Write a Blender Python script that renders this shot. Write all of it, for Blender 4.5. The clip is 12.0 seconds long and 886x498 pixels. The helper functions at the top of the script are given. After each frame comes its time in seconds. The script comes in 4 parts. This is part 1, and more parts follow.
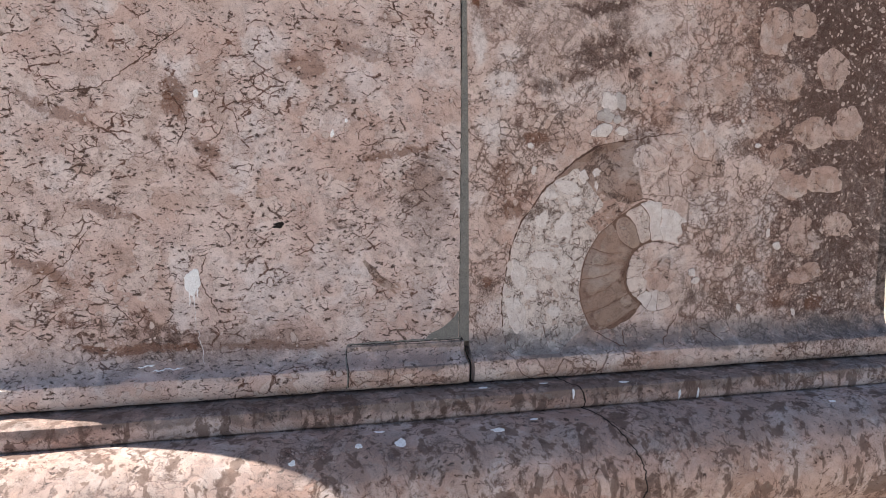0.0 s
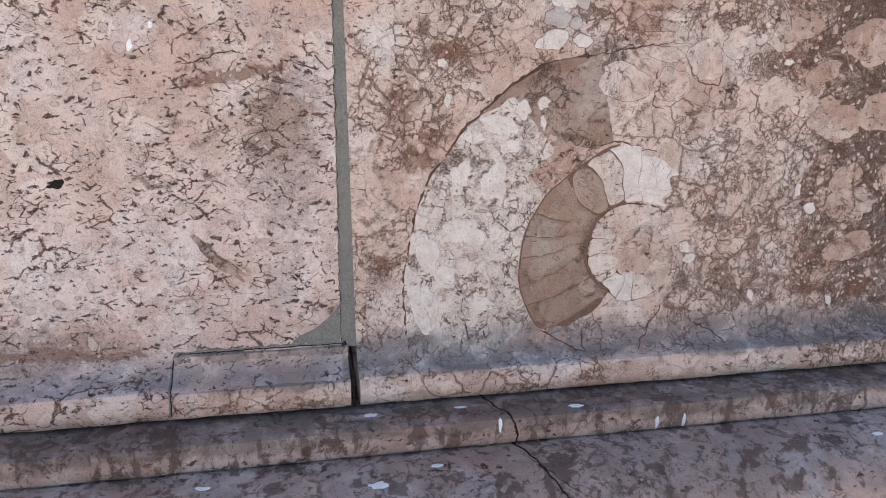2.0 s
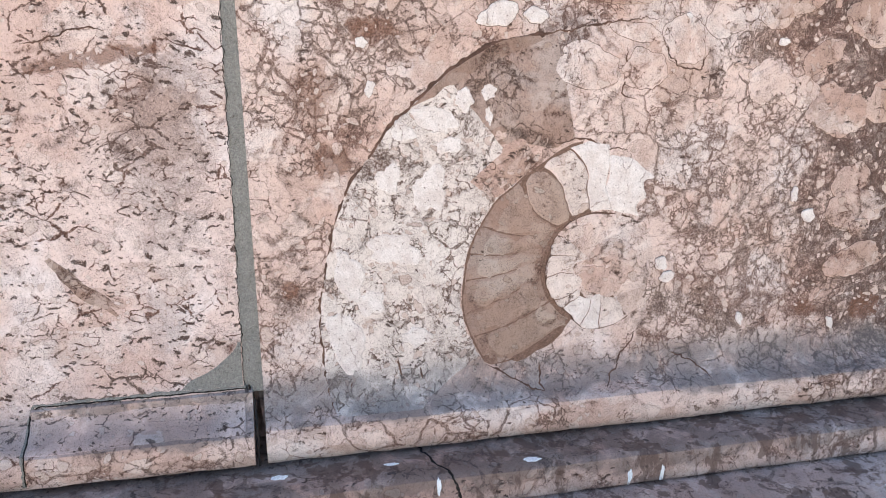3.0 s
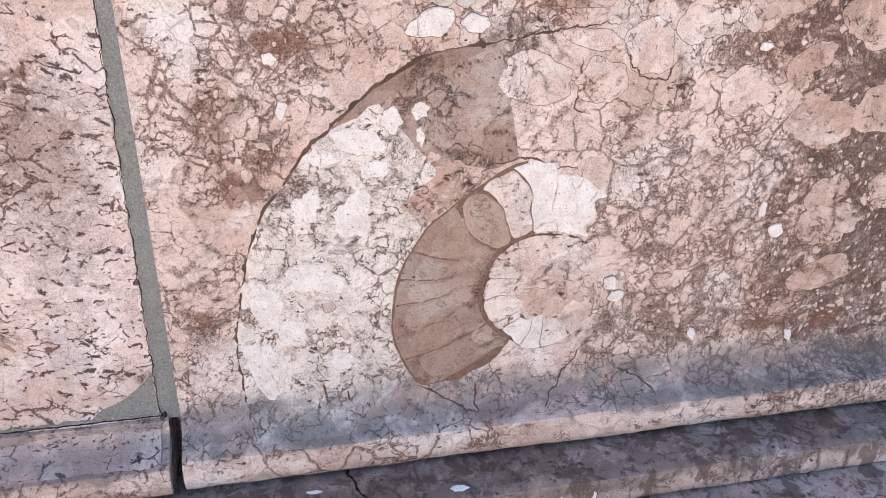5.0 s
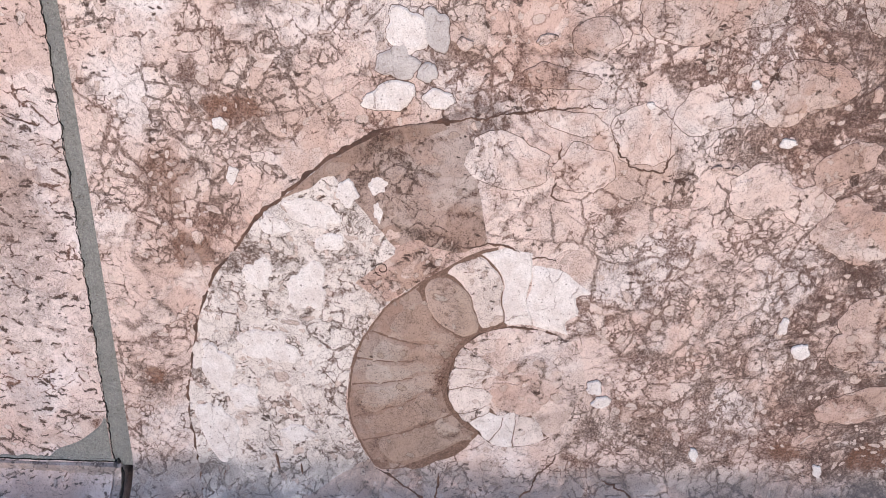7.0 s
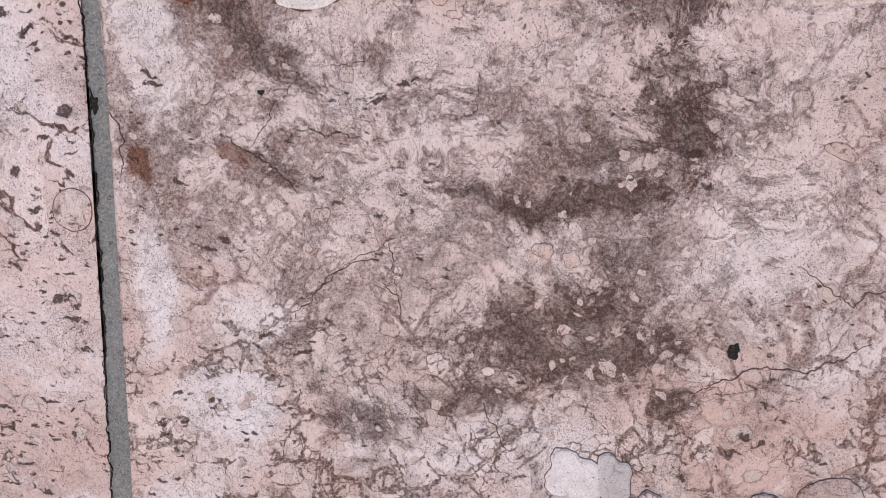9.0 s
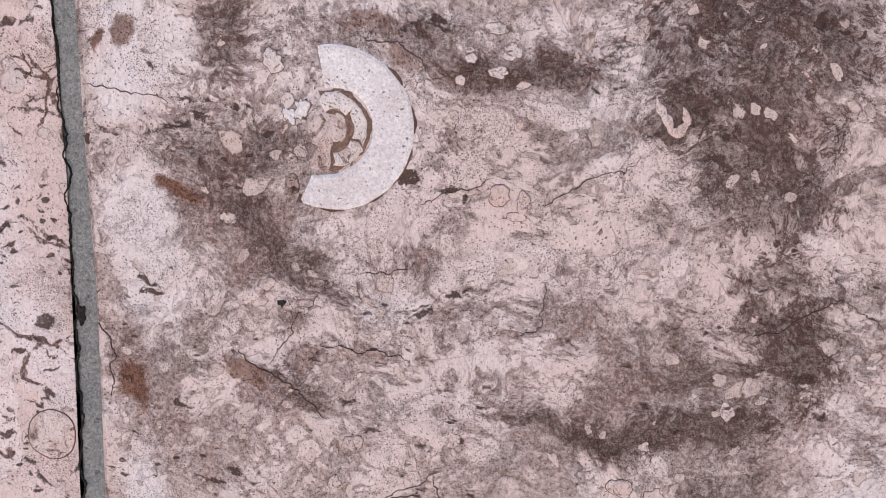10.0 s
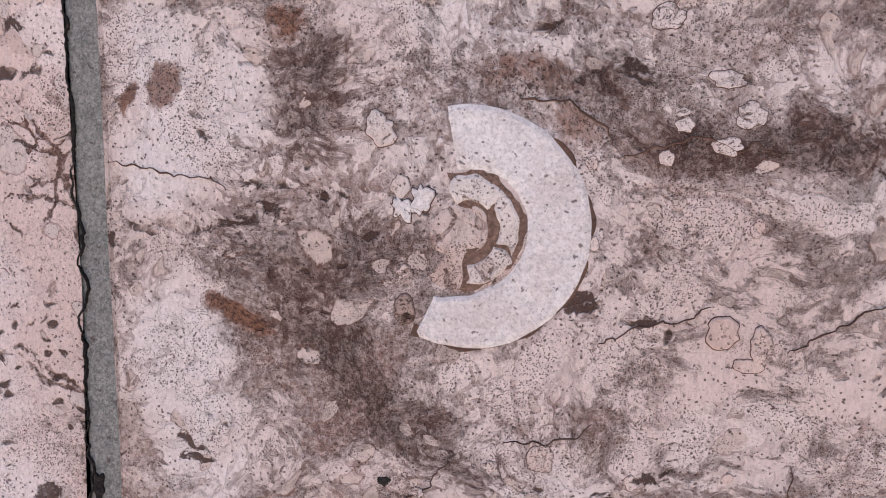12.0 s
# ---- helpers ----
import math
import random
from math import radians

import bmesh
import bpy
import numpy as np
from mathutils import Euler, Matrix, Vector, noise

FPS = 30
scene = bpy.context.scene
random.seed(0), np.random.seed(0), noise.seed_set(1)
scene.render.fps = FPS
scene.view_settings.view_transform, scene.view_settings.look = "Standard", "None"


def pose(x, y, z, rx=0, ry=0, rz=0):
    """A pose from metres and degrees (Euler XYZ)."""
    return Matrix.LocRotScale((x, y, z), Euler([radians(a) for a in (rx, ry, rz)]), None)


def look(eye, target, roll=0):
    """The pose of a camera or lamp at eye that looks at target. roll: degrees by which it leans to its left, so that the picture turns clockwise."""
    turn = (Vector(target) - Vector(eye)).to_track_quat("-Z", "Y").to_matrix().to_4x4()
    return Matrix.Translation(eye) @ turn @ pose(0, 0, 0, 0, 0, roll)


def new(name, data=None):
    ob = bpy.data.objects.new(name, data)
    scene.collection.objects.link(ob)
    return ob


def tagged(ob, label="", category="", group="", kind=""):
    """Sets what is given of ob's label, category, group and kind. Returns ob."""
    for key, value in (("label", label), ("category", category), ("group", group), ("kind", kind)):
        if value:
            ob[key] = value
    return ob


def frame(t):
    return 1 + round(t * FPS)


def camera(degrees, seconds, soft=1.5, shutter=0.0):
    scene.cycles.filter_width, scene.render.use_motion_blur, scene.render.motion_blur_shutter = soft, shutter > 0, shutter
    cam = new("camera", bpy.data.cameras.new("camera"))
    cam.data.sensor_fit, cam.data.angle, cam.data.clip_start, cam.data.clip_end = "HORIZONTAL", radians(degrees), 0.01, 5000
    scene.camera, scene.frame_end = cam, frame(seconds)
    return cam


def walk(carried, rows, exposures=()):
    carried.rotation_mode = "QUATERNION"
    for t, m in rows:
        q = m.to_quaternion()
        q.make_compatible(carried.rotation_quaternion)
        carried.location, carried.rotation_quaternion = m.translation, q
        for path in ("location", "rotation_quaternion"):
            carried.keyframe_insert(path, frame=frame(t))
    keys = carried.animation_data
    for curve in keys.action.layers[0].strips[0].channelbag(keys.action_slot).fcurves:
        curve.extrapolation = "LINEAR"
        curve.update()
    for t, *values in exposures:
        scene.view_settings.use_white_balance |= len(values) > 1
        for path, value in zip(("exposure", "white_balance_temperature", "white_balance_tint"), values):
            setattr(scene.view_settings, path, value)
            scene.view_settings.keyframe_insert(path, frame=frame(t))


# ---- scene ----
cam = camera(59.6, 12.0, soft=1.0)
PATH = [
    (0, (0.018, 0.068, 1.298), (0.503, 1.991, 1.043), 0.4),
    (0.5, (0.1, 0.128, 1.302), (0.538, 2.059, 1.024), 1.1),
    (1, (0.165, 0.183, 1.297), (0.548, 2.116, 0.957), 0.5),
    (1.5, (0.209, 0.259, 1.294), (0.592, 2.179, 0.886), 0.3),
    (2, (0.247, 0.358, 1.302), (0.642, 2.264, 0.84), 0.3),
    (2.5, (0.285, 0.427, 1.297), (0.703, 2.324, 0.82), 0.1),
    (3, (0.318, 0.483, 1.293), (0.76, 2.374, 0.814), 0.1),
    (3.2, (0.327, 0.503, 1.302), (0.778, 2.386, 0.804), 0.2),
    (4.8, (0.374, 0.557, 1.409), (0.82, 2.317, 0.57), 1.3),
    (5, (0.391, 0.563, 1.408), (0.805, 2.324, 0.554), 1.6),
    (5.5, (0.449, 0.584, 1.418), (0.703, 2.371, 0.556), 2.3),
    (6, (0.498, 0.593, 1.415), (0.644, 2.385, 0.538), 2.5),
    (6.5, (0.524, 0.595, 1.416), (0.622, 2.385, 0.529), 2.8),
    (7, (0.527, 0.6, 1.432), (0.56, 2.431, 0.628), 2.7),
    (7.2, (0.523, 0.608, 1.442), (0.524, 2.463, 0.696), 2.5),
    (8.8, (0.47, 0.748, 1.54), (0.355, 2.669, 0.997), 4.1),
    (9, (0.458, 0.758, 1.548), (0.361, 2.691, 1.041), 4.2),
    (9.5, (0.443, 0.792, 1.575), (0.355, 2.747, 1.16), 4.1),
    (10, (0.429, 0.822, 1.597), (0.336, 2.782, 1.208), 4.1),
    (10.5, (0.416, 0.844, 1.61), (0.304, 2.806, 1.238), 4.8),
    (11, (0.405, 0.869, 1.61), (0.226, 2.831, 1.268), 4.8),
    (11.5, (0.398, 0.889, 1.609), (0.16, 2.848, 1.287), 4.3),
    (12, (0.394, 0.907, 1.605), (0.156, 2.868, 1.297), 3.9),
]
EXPOSURES = [(0.0, 1.5, 6500, 7), (1.0, 1.6, 6400, 5), (1.5, 1.6, 6400, 5), (2.0, 1.95, 6400, 5), (2.5, 2.3, 6400, 4), (3.0, 2.45, 6400, 4), (5.0, 2.48, 6400, 8), (6.5, 2.43, 6450, 10), (7.2, 2.4, 6450, 10), (9.0, 2.05, 6150, 12), (11.0, 2.05, 6200, 14), (12.0, 1.82, 6250, 16)]
walk(cam, [(t, look(eye, target, roll)) for t, eye, target, roll in PATH], EXPOSURES)

# ---- world, sun ----
SUN_WAY = Vector((1.0, -0.376, -1.6)).normalized()
elevation = math.asin(-SUN_WAY.z)
azimuth = math.atan2(-SUN_WAY.x, -SUN_WAY.y)
world = bpy.data.worlds.new("sky_world")
scene.world = world
world.use_nodes = True
wt = world.node_tree
sky = wt.nodes.new("ShaderNodeTexSky")
sky.sky_type = "NISHITA"
sky.sun_disc = False
sky.sun_elevation = elevation
sky.sun_rotation = azimuth
wt.links.new(sky.outputs[0], wt.nodes["Background"].inputs[0])
wt.nodes["Background"].inputs[1].default_value = 0.06
sun = new("sun", bpy.data.lights.new("sun", "SUN"))
sun.data.energy = 5.0
sun.data.angle = radians(0.5)
sun.data.color = (1.0, 0.93, 0.84)
sun.matrix_world = look((-4, 3, 8), Vector((-4, 3, 8)) + SUN_WAY)


# ---- materials ----
class Nodes:
    """A small builder of shader node chains."""

    def __init__(self, name):
        self.mat = bpy.data.materials.new(name)
        self.mat.use_nodes = True
        self.tree = self.mat.node_tree
        self.bsdf = self.tree.nodes["Principled BSDF"]
        self.co = self.add("ShaderNodeTexCoord").outputs["Object"]

    def add(self, kind, **props):
        n = self.tree.nodes.new(kind)
        for k, v in props.items():
            setattr(n, k, v)
        return n

    def put(self, socket, value):
        if isinstance(value, bpy.types.NodeSocket):
            self.tree.links.new(value, socket)
        elif isinstance(value, tuple) and socket.type == "RGBA":
            socket.default_value = (*value[:3], 1.0)
        else:
            socket.default_value = value

    def math(self, op, a, b=0.0, c=0.0):
        n = self.add("ShaderNodeMath", operation=op)
        for k, v in enumerate((a, b, c)):
            self.put(n.inputs[k], v)
        return n.outputs[0]

    def vec(self, op, a, b=(0.0, 0.0, 0.0)):
        n = self.add("ShaderNodeVectorMath", operation=op)
        self.put(n.inputs[0], a)
        if op == "SCALE":
            self.put(n.inputs["Scale"], b)
        else:
            self.put(n.inputs[1], b)
        return n.outputs["Value"] if op in ("LENGTH", "DISTANCE", "DOT_PRODUCT") else n.outputs[0]

    def noise(self, co, scale, detail=4.0, rough=0.55, colour=False):
        n = self.add("ShaderNodeTexNoise")
        self.put(n.inputs["Vector"], co)
        n.inputs["Scale"].default_value = scale
        n.inputs["Detail"].default_value = detail
        n.inputs["Roughness"].default_value = rough
        return n.outputs["Color"] if colour else n.outputs["Fac"]

    def cells(self, co, scale, feature="F1", out="Distance", rand=1.0):
        n = self.add("ShaderNodeTexVoronoi", feature=feature)
        self.put(n.inputs["Vector"], co)
        n.inputs["Scale"].default_value = scale
        n.inputs["Randomness"].default_value = rand
        return n.outputs[out]

    def ramp(self, value, low, high, a=0.0, b=1.0):
        n = self.add("ShaderNodeMapRange", interpolation_type="SMOOTHSTEP")
        for k, v in enumerate((value, low, high, a, b)):
            self.put(n.inputs[k], v)
        return n.outputs[0]

    def mix(self, fac, a, b, blend="MIX"):
        n = self.add("ShaderNodeMix", data_type="RGBA", blend_type=blend)
        self.put(n.inputs[0], fac)
        self.put(n.inputs[6], a)
        self.put(n.inputs[7], b)
        return n.outputs[2]

    def warp(self, co, scale, amount, detail=3.0):
        v = self.vec("SUBTRACT", self.noise(co, scale, detail, colour=True), (0.5, 0.5, 0.5))
        return self.vec("ADD", co, self.vec("SCALE", v, amount))

    def stretch(self, co, sx, sy, sz, turn=0.0):
        n = self.add("ShaderNodeMapping")
        self.put(n.inputs["Vector"], co)
        n.inputs["Rotation"].default_value = (0, radians(turn), 0)
        n.inputs["Scale"].default_value = (sx, sy, sz)
        return n.outputs[0]

    def blotch(self, co, x, z, rx, rz, turn, soft=0.5):
        """A soft-edged patch on the front face, about x and z, 0 to 1."""
        d = self.vec("SUBTRACT", co, (x, 1.071, z))
        r = self.add("ShaderNodeVectorRotate", rotation_type="Y_AXIS")
        self.put(r.inputs["Vector"], d)
        r.inputs["Angle"].default_value = radians(turn)
        q = self.vec("MULTIPLY", r.outputs[0], (1 / rx, 0.0, 1 / rz))
        return self.ramp(self.vec("LENGTH", q), 1.0 + soft, 1.0 - soft)

    def finish(self, colour, rough, height=None, dist=0.001, strength=1.0):
        self.put(self.bsdf.inputs["Base Color"], colour)
        self.put(self.bsdf.inputs["Roughness"], rough)
        self.bsdf.inputs["Specular IOR Level"].default_value = 0.18
        if height is not None:
            b = self.add("ShaderNodeBump")
            b.inputs["Distance"].default_value = dist
            b.inputs["Strength"].default_value = strength
            self.put(b.inputs["Height"], height)
            self.put(self.bsdf.inputs["Normal"], b.outputs[0])
        return self.mat


PALE, PINK, TAN = (0.70, 0.545, 0.495), (0.60, 0.42, 0.36), (0.46, 0.32, 0.26)
UMBER = (0.07, 0.037, 0.028)


def marble(name, big, small, seam, streak, brown, stains=(), clouds=(), patina_shade=(), flecks=0.5, bits=0.5, white=0.0, tint=None, bleach=(), chalk_amount=0.6, calm=None, drips=0.0, rust=(), net=(), lines=0.35, clay_depth=0.62):
    """Nodular red limestone: nodules of two sizes, brown clay, seams, pits, stains and pale shell bits."""
    n = Nodes(name)
    w = n.warp(n.warp(n.warp(n.warp(n.co, 16.0, 0.035), 85.0, 0.009), 380.0, 0.0022), 1100.0, 0.0008)
    w2 = n.stretch(w, 1.0, 1.0, 1.7, streak) if streak else w
    wn = n.warp(n.warp(n.warp(n.warp(n.co, 14.0, 0.030), 85.0, 0.0072), 380.0, 0.0022), 1100.0, 0.0008)
    wn = n.stretch(wn, 1.0, 1.0, 1.7, streak) if streak else wn
    tone = n.noise(w, 9.0, 5.0)
    col = n.mix(n.ramp(tone, 0.38, 0.62), PINK, PALE)
    cell = n.vec("DOT_PRODUCT", n.cells(w2, big, out="Color"), (0.5, 0.5, 0.0))
    col = n.mix(n.math("MULTIPLY", n.ramp(cell, 0.5, 0.9), 0.5), col, TAN)
    cell2 = n.vec("DOT_PRODUCT", n.cells(w, small, out="Color"), (0.0, 0.5, 0.5))
    col = n.mix(n.math("MULTIPLY", n.ramp(cell2, 0.6, 0.8), 0.55), col, (0.78, 0.65, 0.60))
    chalky = n.ramp(n.noise(n.vec("ADD", w, (3.0, 0.0, 1.0)), 12.0, 6.0, 0.6), 0.50, 0.64)
    col = n.mix(n.math("MULTIPLY", chalky, chalk_amount), col, (0.76, 0.69, 0.68))
    clean = 0.0
    for q in bleach:
        clean = n.math("MAXIMUM", clean, n.math("MULTIPLY", n.blotch(w, *q[:5]), q[5]))
        z = n.math("MULTIPLY", n.blotch(w, *q[:5]), n.ramp(n.noise(w, 50.0, 8.0, 0.65), 0.26, 0.42))
        col = n.mix(n.math("MULTIPLY", z, q[5]), col, (0.80, 0.745, 0.745))
    if white:
        col = n.mix(white, col, (0.74, 0.67, 0.635))
    rest, lively = 0.0, 1.0
    if calm:
        sep = n.add("ShaderNodeSeparateXYZ")
        n.put(sep.inputs[0], n.warp(n.co, 8.0, 0.08))
        rest = n.math("MULTIPLY", n.ramp(sep.outputs[2], *calm), n.ramp(sep.outputs[0], 0.68, 0.58))
        col = n.mix(n.math("MULTIPLY", rest, 0.55), col, (0.70, 0.585, 0.555))
        lively = n.math("SUBTRACT", 1.0, n.math("MULTIPLY", rest, 0.5))
    e1 = n.cells(w2, big, "DISTANCE_TO_EDGE")
    e2 = n.cells(w, small, "DISTANCE_TO_EDGE")
    # brown clay between the nodules, breaking up into fine grains
    zone = 0.0
    for q in stains:
        zone = n.math("MAXIMUM", zone, n.math("MULTIPLY", n.blotch(w, *q[:5]), q[5]))
    clay = n.math("ADD", n.noise(w, 34.0, 12.0, 0.76), n.math("MULTIPLY", n.ramp(e1, 0.16, 0.0), 0.13))
    clay = n.math("ADD", clay, n.math("MULTIPLY", n.ramp(e2, 0.2, 0.0), 0.07))
    clay = n.math("ADD", clay, n.math("MULTIPLY", n.noise(n.co, 7.0, 2.0), 0.35))
    clay = n.math("ADD", clay, n.math("MULTIPLY", zone, 0.15))
    clay = n.math("SUBTRACT", clay, n.math("MULTIPLY", rest, 0.035))
    clay = n.math("SUBTRACT", clay, n.math("MULTIPLY", clean, 0.16))
    matrix = n.ramp(clay, 0.90 - 0.14 * brown, 1.06 - 0.14 * brown)
    grain = n.noise(n.co, 620.0, 5.0, 0.75)
    if calm:
        wisp = n.math("ADD", n.noise(n.stretch(w, 1.0, 1.0, 1.5, 30.0), 75.0, 14.0, 0.80), n.math("MULTIPLY", n.noise(n.co, 28.0, 3.0), 0.5))
        wisp = n.math("ADD", wisp, n.math("MULTIPLY", zone, 0.10))
        wisp = n.math("SUBTRACT", wisp, n.math("MULTIPLY", clean, 0.12))
        matrix = n.math("MAXIMUM", matrix, n.math("MULTIPLY", rest, n.ramp(wisp, 0.765, 0.86)))
    # clay that fills the gaps between rounded grains, wide in some places and closed in others
    gaps = 0.0
    for k, (scale, width, amount, field, low) in enumerate(net):
        e = n.cells(n.vec("ADD", wn, (0.37 * k, 0.0, 0.11 * k)), scale, "DISTANCE_TO_EDGE")
        room = n.math("ADD", n.noise(n.vec("ADD", w, (1.7 * k + 2.0, 0.0, 0.9 * k)), field, 5.0, 0.62), n.math("MULTIPLY", zone, 0.085))
        room = n.ramp(n.math("SUBTRACT", room, n.math("MULTIPLY", clean, 0.10)), low, low + 0.17)
        g = n.ramp(n.math("SUBTRACT", e, n.math("MULTIPLY", room, width)), 0.016, -0.014)
        g = n.math("MULTIPLY", n.math("MULTIPLY", g, n.ramp(room, 0.04, 0.3)), amount)
        gaps = n.math("MAXIMUM", gaps, g)
    if net:
        gaps = n.math("MULTIPLY", gaps, n.math("MULTIPLY_ADD", rest, -0.25, 1.0))
        matrix = n.math("MAXIMUM", matrix, gaps)
    dusty = n.math("MULTIPLY", matrix, n.ramp(grain, 0.36, 0.56, 0.45, 1.0))
    reds = n.mix(n.ramp(n.noise(n.co, 22.0, 3.0), 0.42, 0.6), (0.145, 0.088, 0.068), (0.165, 0.066, 0.042))
    col = n.mix(n.math("MULTIPLY", dusty, clay_depth), col, reds)
    sand = n.noise(n.warp(n.co, 240.0, 0.002), 1500.0, 6.0, 0.82)
    both = n.math("ADD", n.math("MULTIPLY", grain, 0.55), n.math("MULTIPLY", sand, 0.45))
    peppered = n.ramp(n.math("MULTIPLY_ADD", matrix, 0.085, both), 0.565, 0.615)
    col = n.mix(n.math("MULTIPLY", peppered, n.math("MULTIPLY_ADD", rest, -0.32, 0.82)), col, n.mix(0.5, reds, (0.05, 0.03, 0.025)))
    if net:
        heart = n.math("MULTIPLY", n.ramp(gaps, 0.6, 0.95), n.ramp(n.noise(w, 260.0, 6.0, 0.7), 0.42, 0.60))
        col = n.mix(n.math("MULTIPLY", heart, 0.6), col, (0.075, 0.036, 0.026))
    deep = n.math("MULTIPLY", n.ramp(clay, 1.02 - 0.14 * brown, 1.14 - 0.14 * brown), n.ramp(n.noise(w, 180.0, 8.0, 0.75), 0.48, 0.60))
    col = n.mix(n.math("MULTIPLY", deep, 0.7), col, (0.055, 0.030, 0.024))
    # grey weathering, ragged and fibrous at its edges
    if clouds or rust:
        fibre = n.noise(n.stretch(w, 1.0, 1.0, 1.5, 28.0), 60.0, 14.0, 0.80)
        ridge = n.math("ABSOLUTE", n.math("SUBTRACT", n.noise(w, 42.0, 7.0, 0.62), 0.5))
        thread = n.math("MULTIPLY", n.ramp(ridge, 0.026, 0.004), n.ramp(n.noise(n.co, 24.0, 4.0), 0.40, 0.56))
        col = n.mix(n.math("MULTIPLY", n.math("MULTIPLY", thread, rest), 0.45), col, (0.12, 0.055, 0.042))
        ridge = n.math("ABSOLUTE", n.math("SUBTRACT", n.noise(n.vec("ADD", w, (4.0, 0.0, 2.0)), 85.0, 7.0, 0.66), 0.5))
        thread = n.math("MAXIMUM", thread, n.ramp(ridge, 0.030, 0.006))
    for q in clouds:
        z = n.ramp(n.math("MULTIPLY_ADD", n.blotch(w, *q[:5], soft=0.75), 0.40, fibre), 0.70, 0.90)
        near = n.ramp(n.math("MULTIPLY_ADD", n.blotch(w, *q[:5], soft=0.9), 0.40, fibre), 0.60, 0.82)
        soot = n.ramp(n.math("MULTIPLY_ADD", z, 0.10, both), 0.575, 0.625)
        col = n.mix(n.math("MULTIPLY", z, 0.8 * q[5]), col, (0.150, 0.096, 0.080))
        col = n.mix(n.math("MULTIPLY", n.math("MULTIPLY", soot, z), 0.7 * q[5]), col, (0.052, 0.034, 0.029))
        col = n.mix(n.math("MULTIPLY", n.math("MULTIPLY", thread, near), 0.85 * q[5]), col, (0.075, 0.034, 0.027))
    for q in rust:
        z = n.ramp(n.math("MULTIPLY_ADD", n.blotch(w, *q[:5], soft=0.75), 0.42, fibre), 0.72, 0.88)
        col = n.mix(n.math("MULTIPLY", z, q[5]), col, n.mix(n.ramp(both, 0.44, 0.58), (0.24, 0.11, 0.065), (0.09, 0.04, 0.028)))
    # thin dark seams, broken up
    cut = n.noise(n.co, 26.0, 5.0, 0.6)
    s1 = n.math("MULTIPLY", n.math("MAXIMUM", n.ramp(e1, 0.013 * seam, 0.005 * seam), n.math("MULTIPLY", n.ramp(e1, 0.05 * seam, 0.0), 0.35)), n.ramp(cut, 0.48, 0.55))
    s2 = n.math("MULTIPLY", n.math("MAXIMUM", n.ramp(e2, 0.026 * seam, 0.012 * seam), n.math("MULTIPLY", n.ramp(e2, 0.08 * seam, 0.0), 0.3)), n.ramp(n.noise(n.co, 48.0, 4.0), 0.50, 0.58))
    e3 = n.cells(n.stretch(w, 1.0, 1.0, 1.5, 20.0), 120.0, "DISTANCE_TO_EDGE")
    s3 = n.math("MULTIPLY", n.ramp(e3, 0.055, 0.02), n.ramp(n.math("ADD", n.noise(n.co, 95.0, 3.0), n.math("MULTIPLY", matrix, 0.08)), 0.56, 0.63))
    seams = n.math("MAXIMUM", n.math("MULTIPLY", n.math("MAXIMUM", s1, s2), lively), n.math("MULTIPLY", s3, n.math("MULTIPLY_ADD", rest, -0.4, 1.0)))
    seams = n.math("MULTIPLY", seams, lines)
    col = n.mix(n.math("MULTIPLY", seams, 0.93), col, (0.085, 0.042, 0.031))
    # pale shell bits with thin dark rims, mostly in the clay
    for size, part in ((170.0, 0.80), (85.0, 0.90)):
        d = n.cells(w, size)
        pick = n.vec("DOT_PRODUCT", n.cells(w, size, out="Color"), (1.0, 0.0, 0.0))
        gate = n.ramp(n.math("ADD", pick, n.math("MULTIPLY", n.math("MULTIPLY", matrix, lively), 0.26 * bits)), n.math("MULTIPLY_ADD", rest, 0.06, part), n.math("MULTIPLY_ADD", rest, 0.06, part + 0.01))
        col = n.mix(n.math("MULTIPLY", n.math("MULTIPLY", gate, n.ramp(d, 0.42, 0.38)), 0.55), col, (0.16, 0.08, 0.06))
        col = n.mix(n.math("MULTIPLY", gate, n.ramp(d, 0.36, 0.32)), col, n.mix(pick, (0.72, 0.60, 0.55), (0.58, 0.455, 0.405)))
    # dark flecks, pits and dust-fine dots
    fleck = n.stretch(n.warp(n.co, 130.0, 0.008), 1.0, 1.0, 2.2, 26.0)
    p1 = n.math("MULTIPLY", n.ramp(n.cells(fleck, 130.0), 0.24, 0.15), n.ramp(n.noise(n.co, 38.0, 4.0), 0.62 - 0.14 * flecks, 0.68 - 0.14 * flecks))
    stroke = n.stretch(n.warp(n.warp(n.warp(n.co, 40.0, 0.02), 160.0, 0.008), 700.0, 0.003), 1.0, 1.0, 3.2, 24.0)
    p0 = n.math("MULTIPLY", n.ramp(n.cells(stroke, 62.0), 0.28, 0.20), n.ramp(n.noise(n.co, 30.0, 5.0), 0.66 - 0.20 * flecks, 0.70 - 0.20 * flecks))
    p1 = n.math("MULTIPLY", n.math("MAXIMUM", p0, p1), n.ramp(both, 0.40, 0.48))
    dots = n.warp(n.co, 500.0, 0.0015)
    pick = n.vec("DOT_PRODUCT", n.cells(dots, 420.0, out="Color"), (0.0, 1.0, 0.0))
    p2 = n.math("MULTIPLY", n.ramp(n.cells(n.stretch(dots, 1.0, 1.0, 1.5, 30.0), 420.0), 0.20, 0.10), n.math("MULTIPLY", n.ramp(pick, 0.62, 0.70), n.ramp(n.noise(n.co, 80.0, 3.0), 0.42, 0.56)))
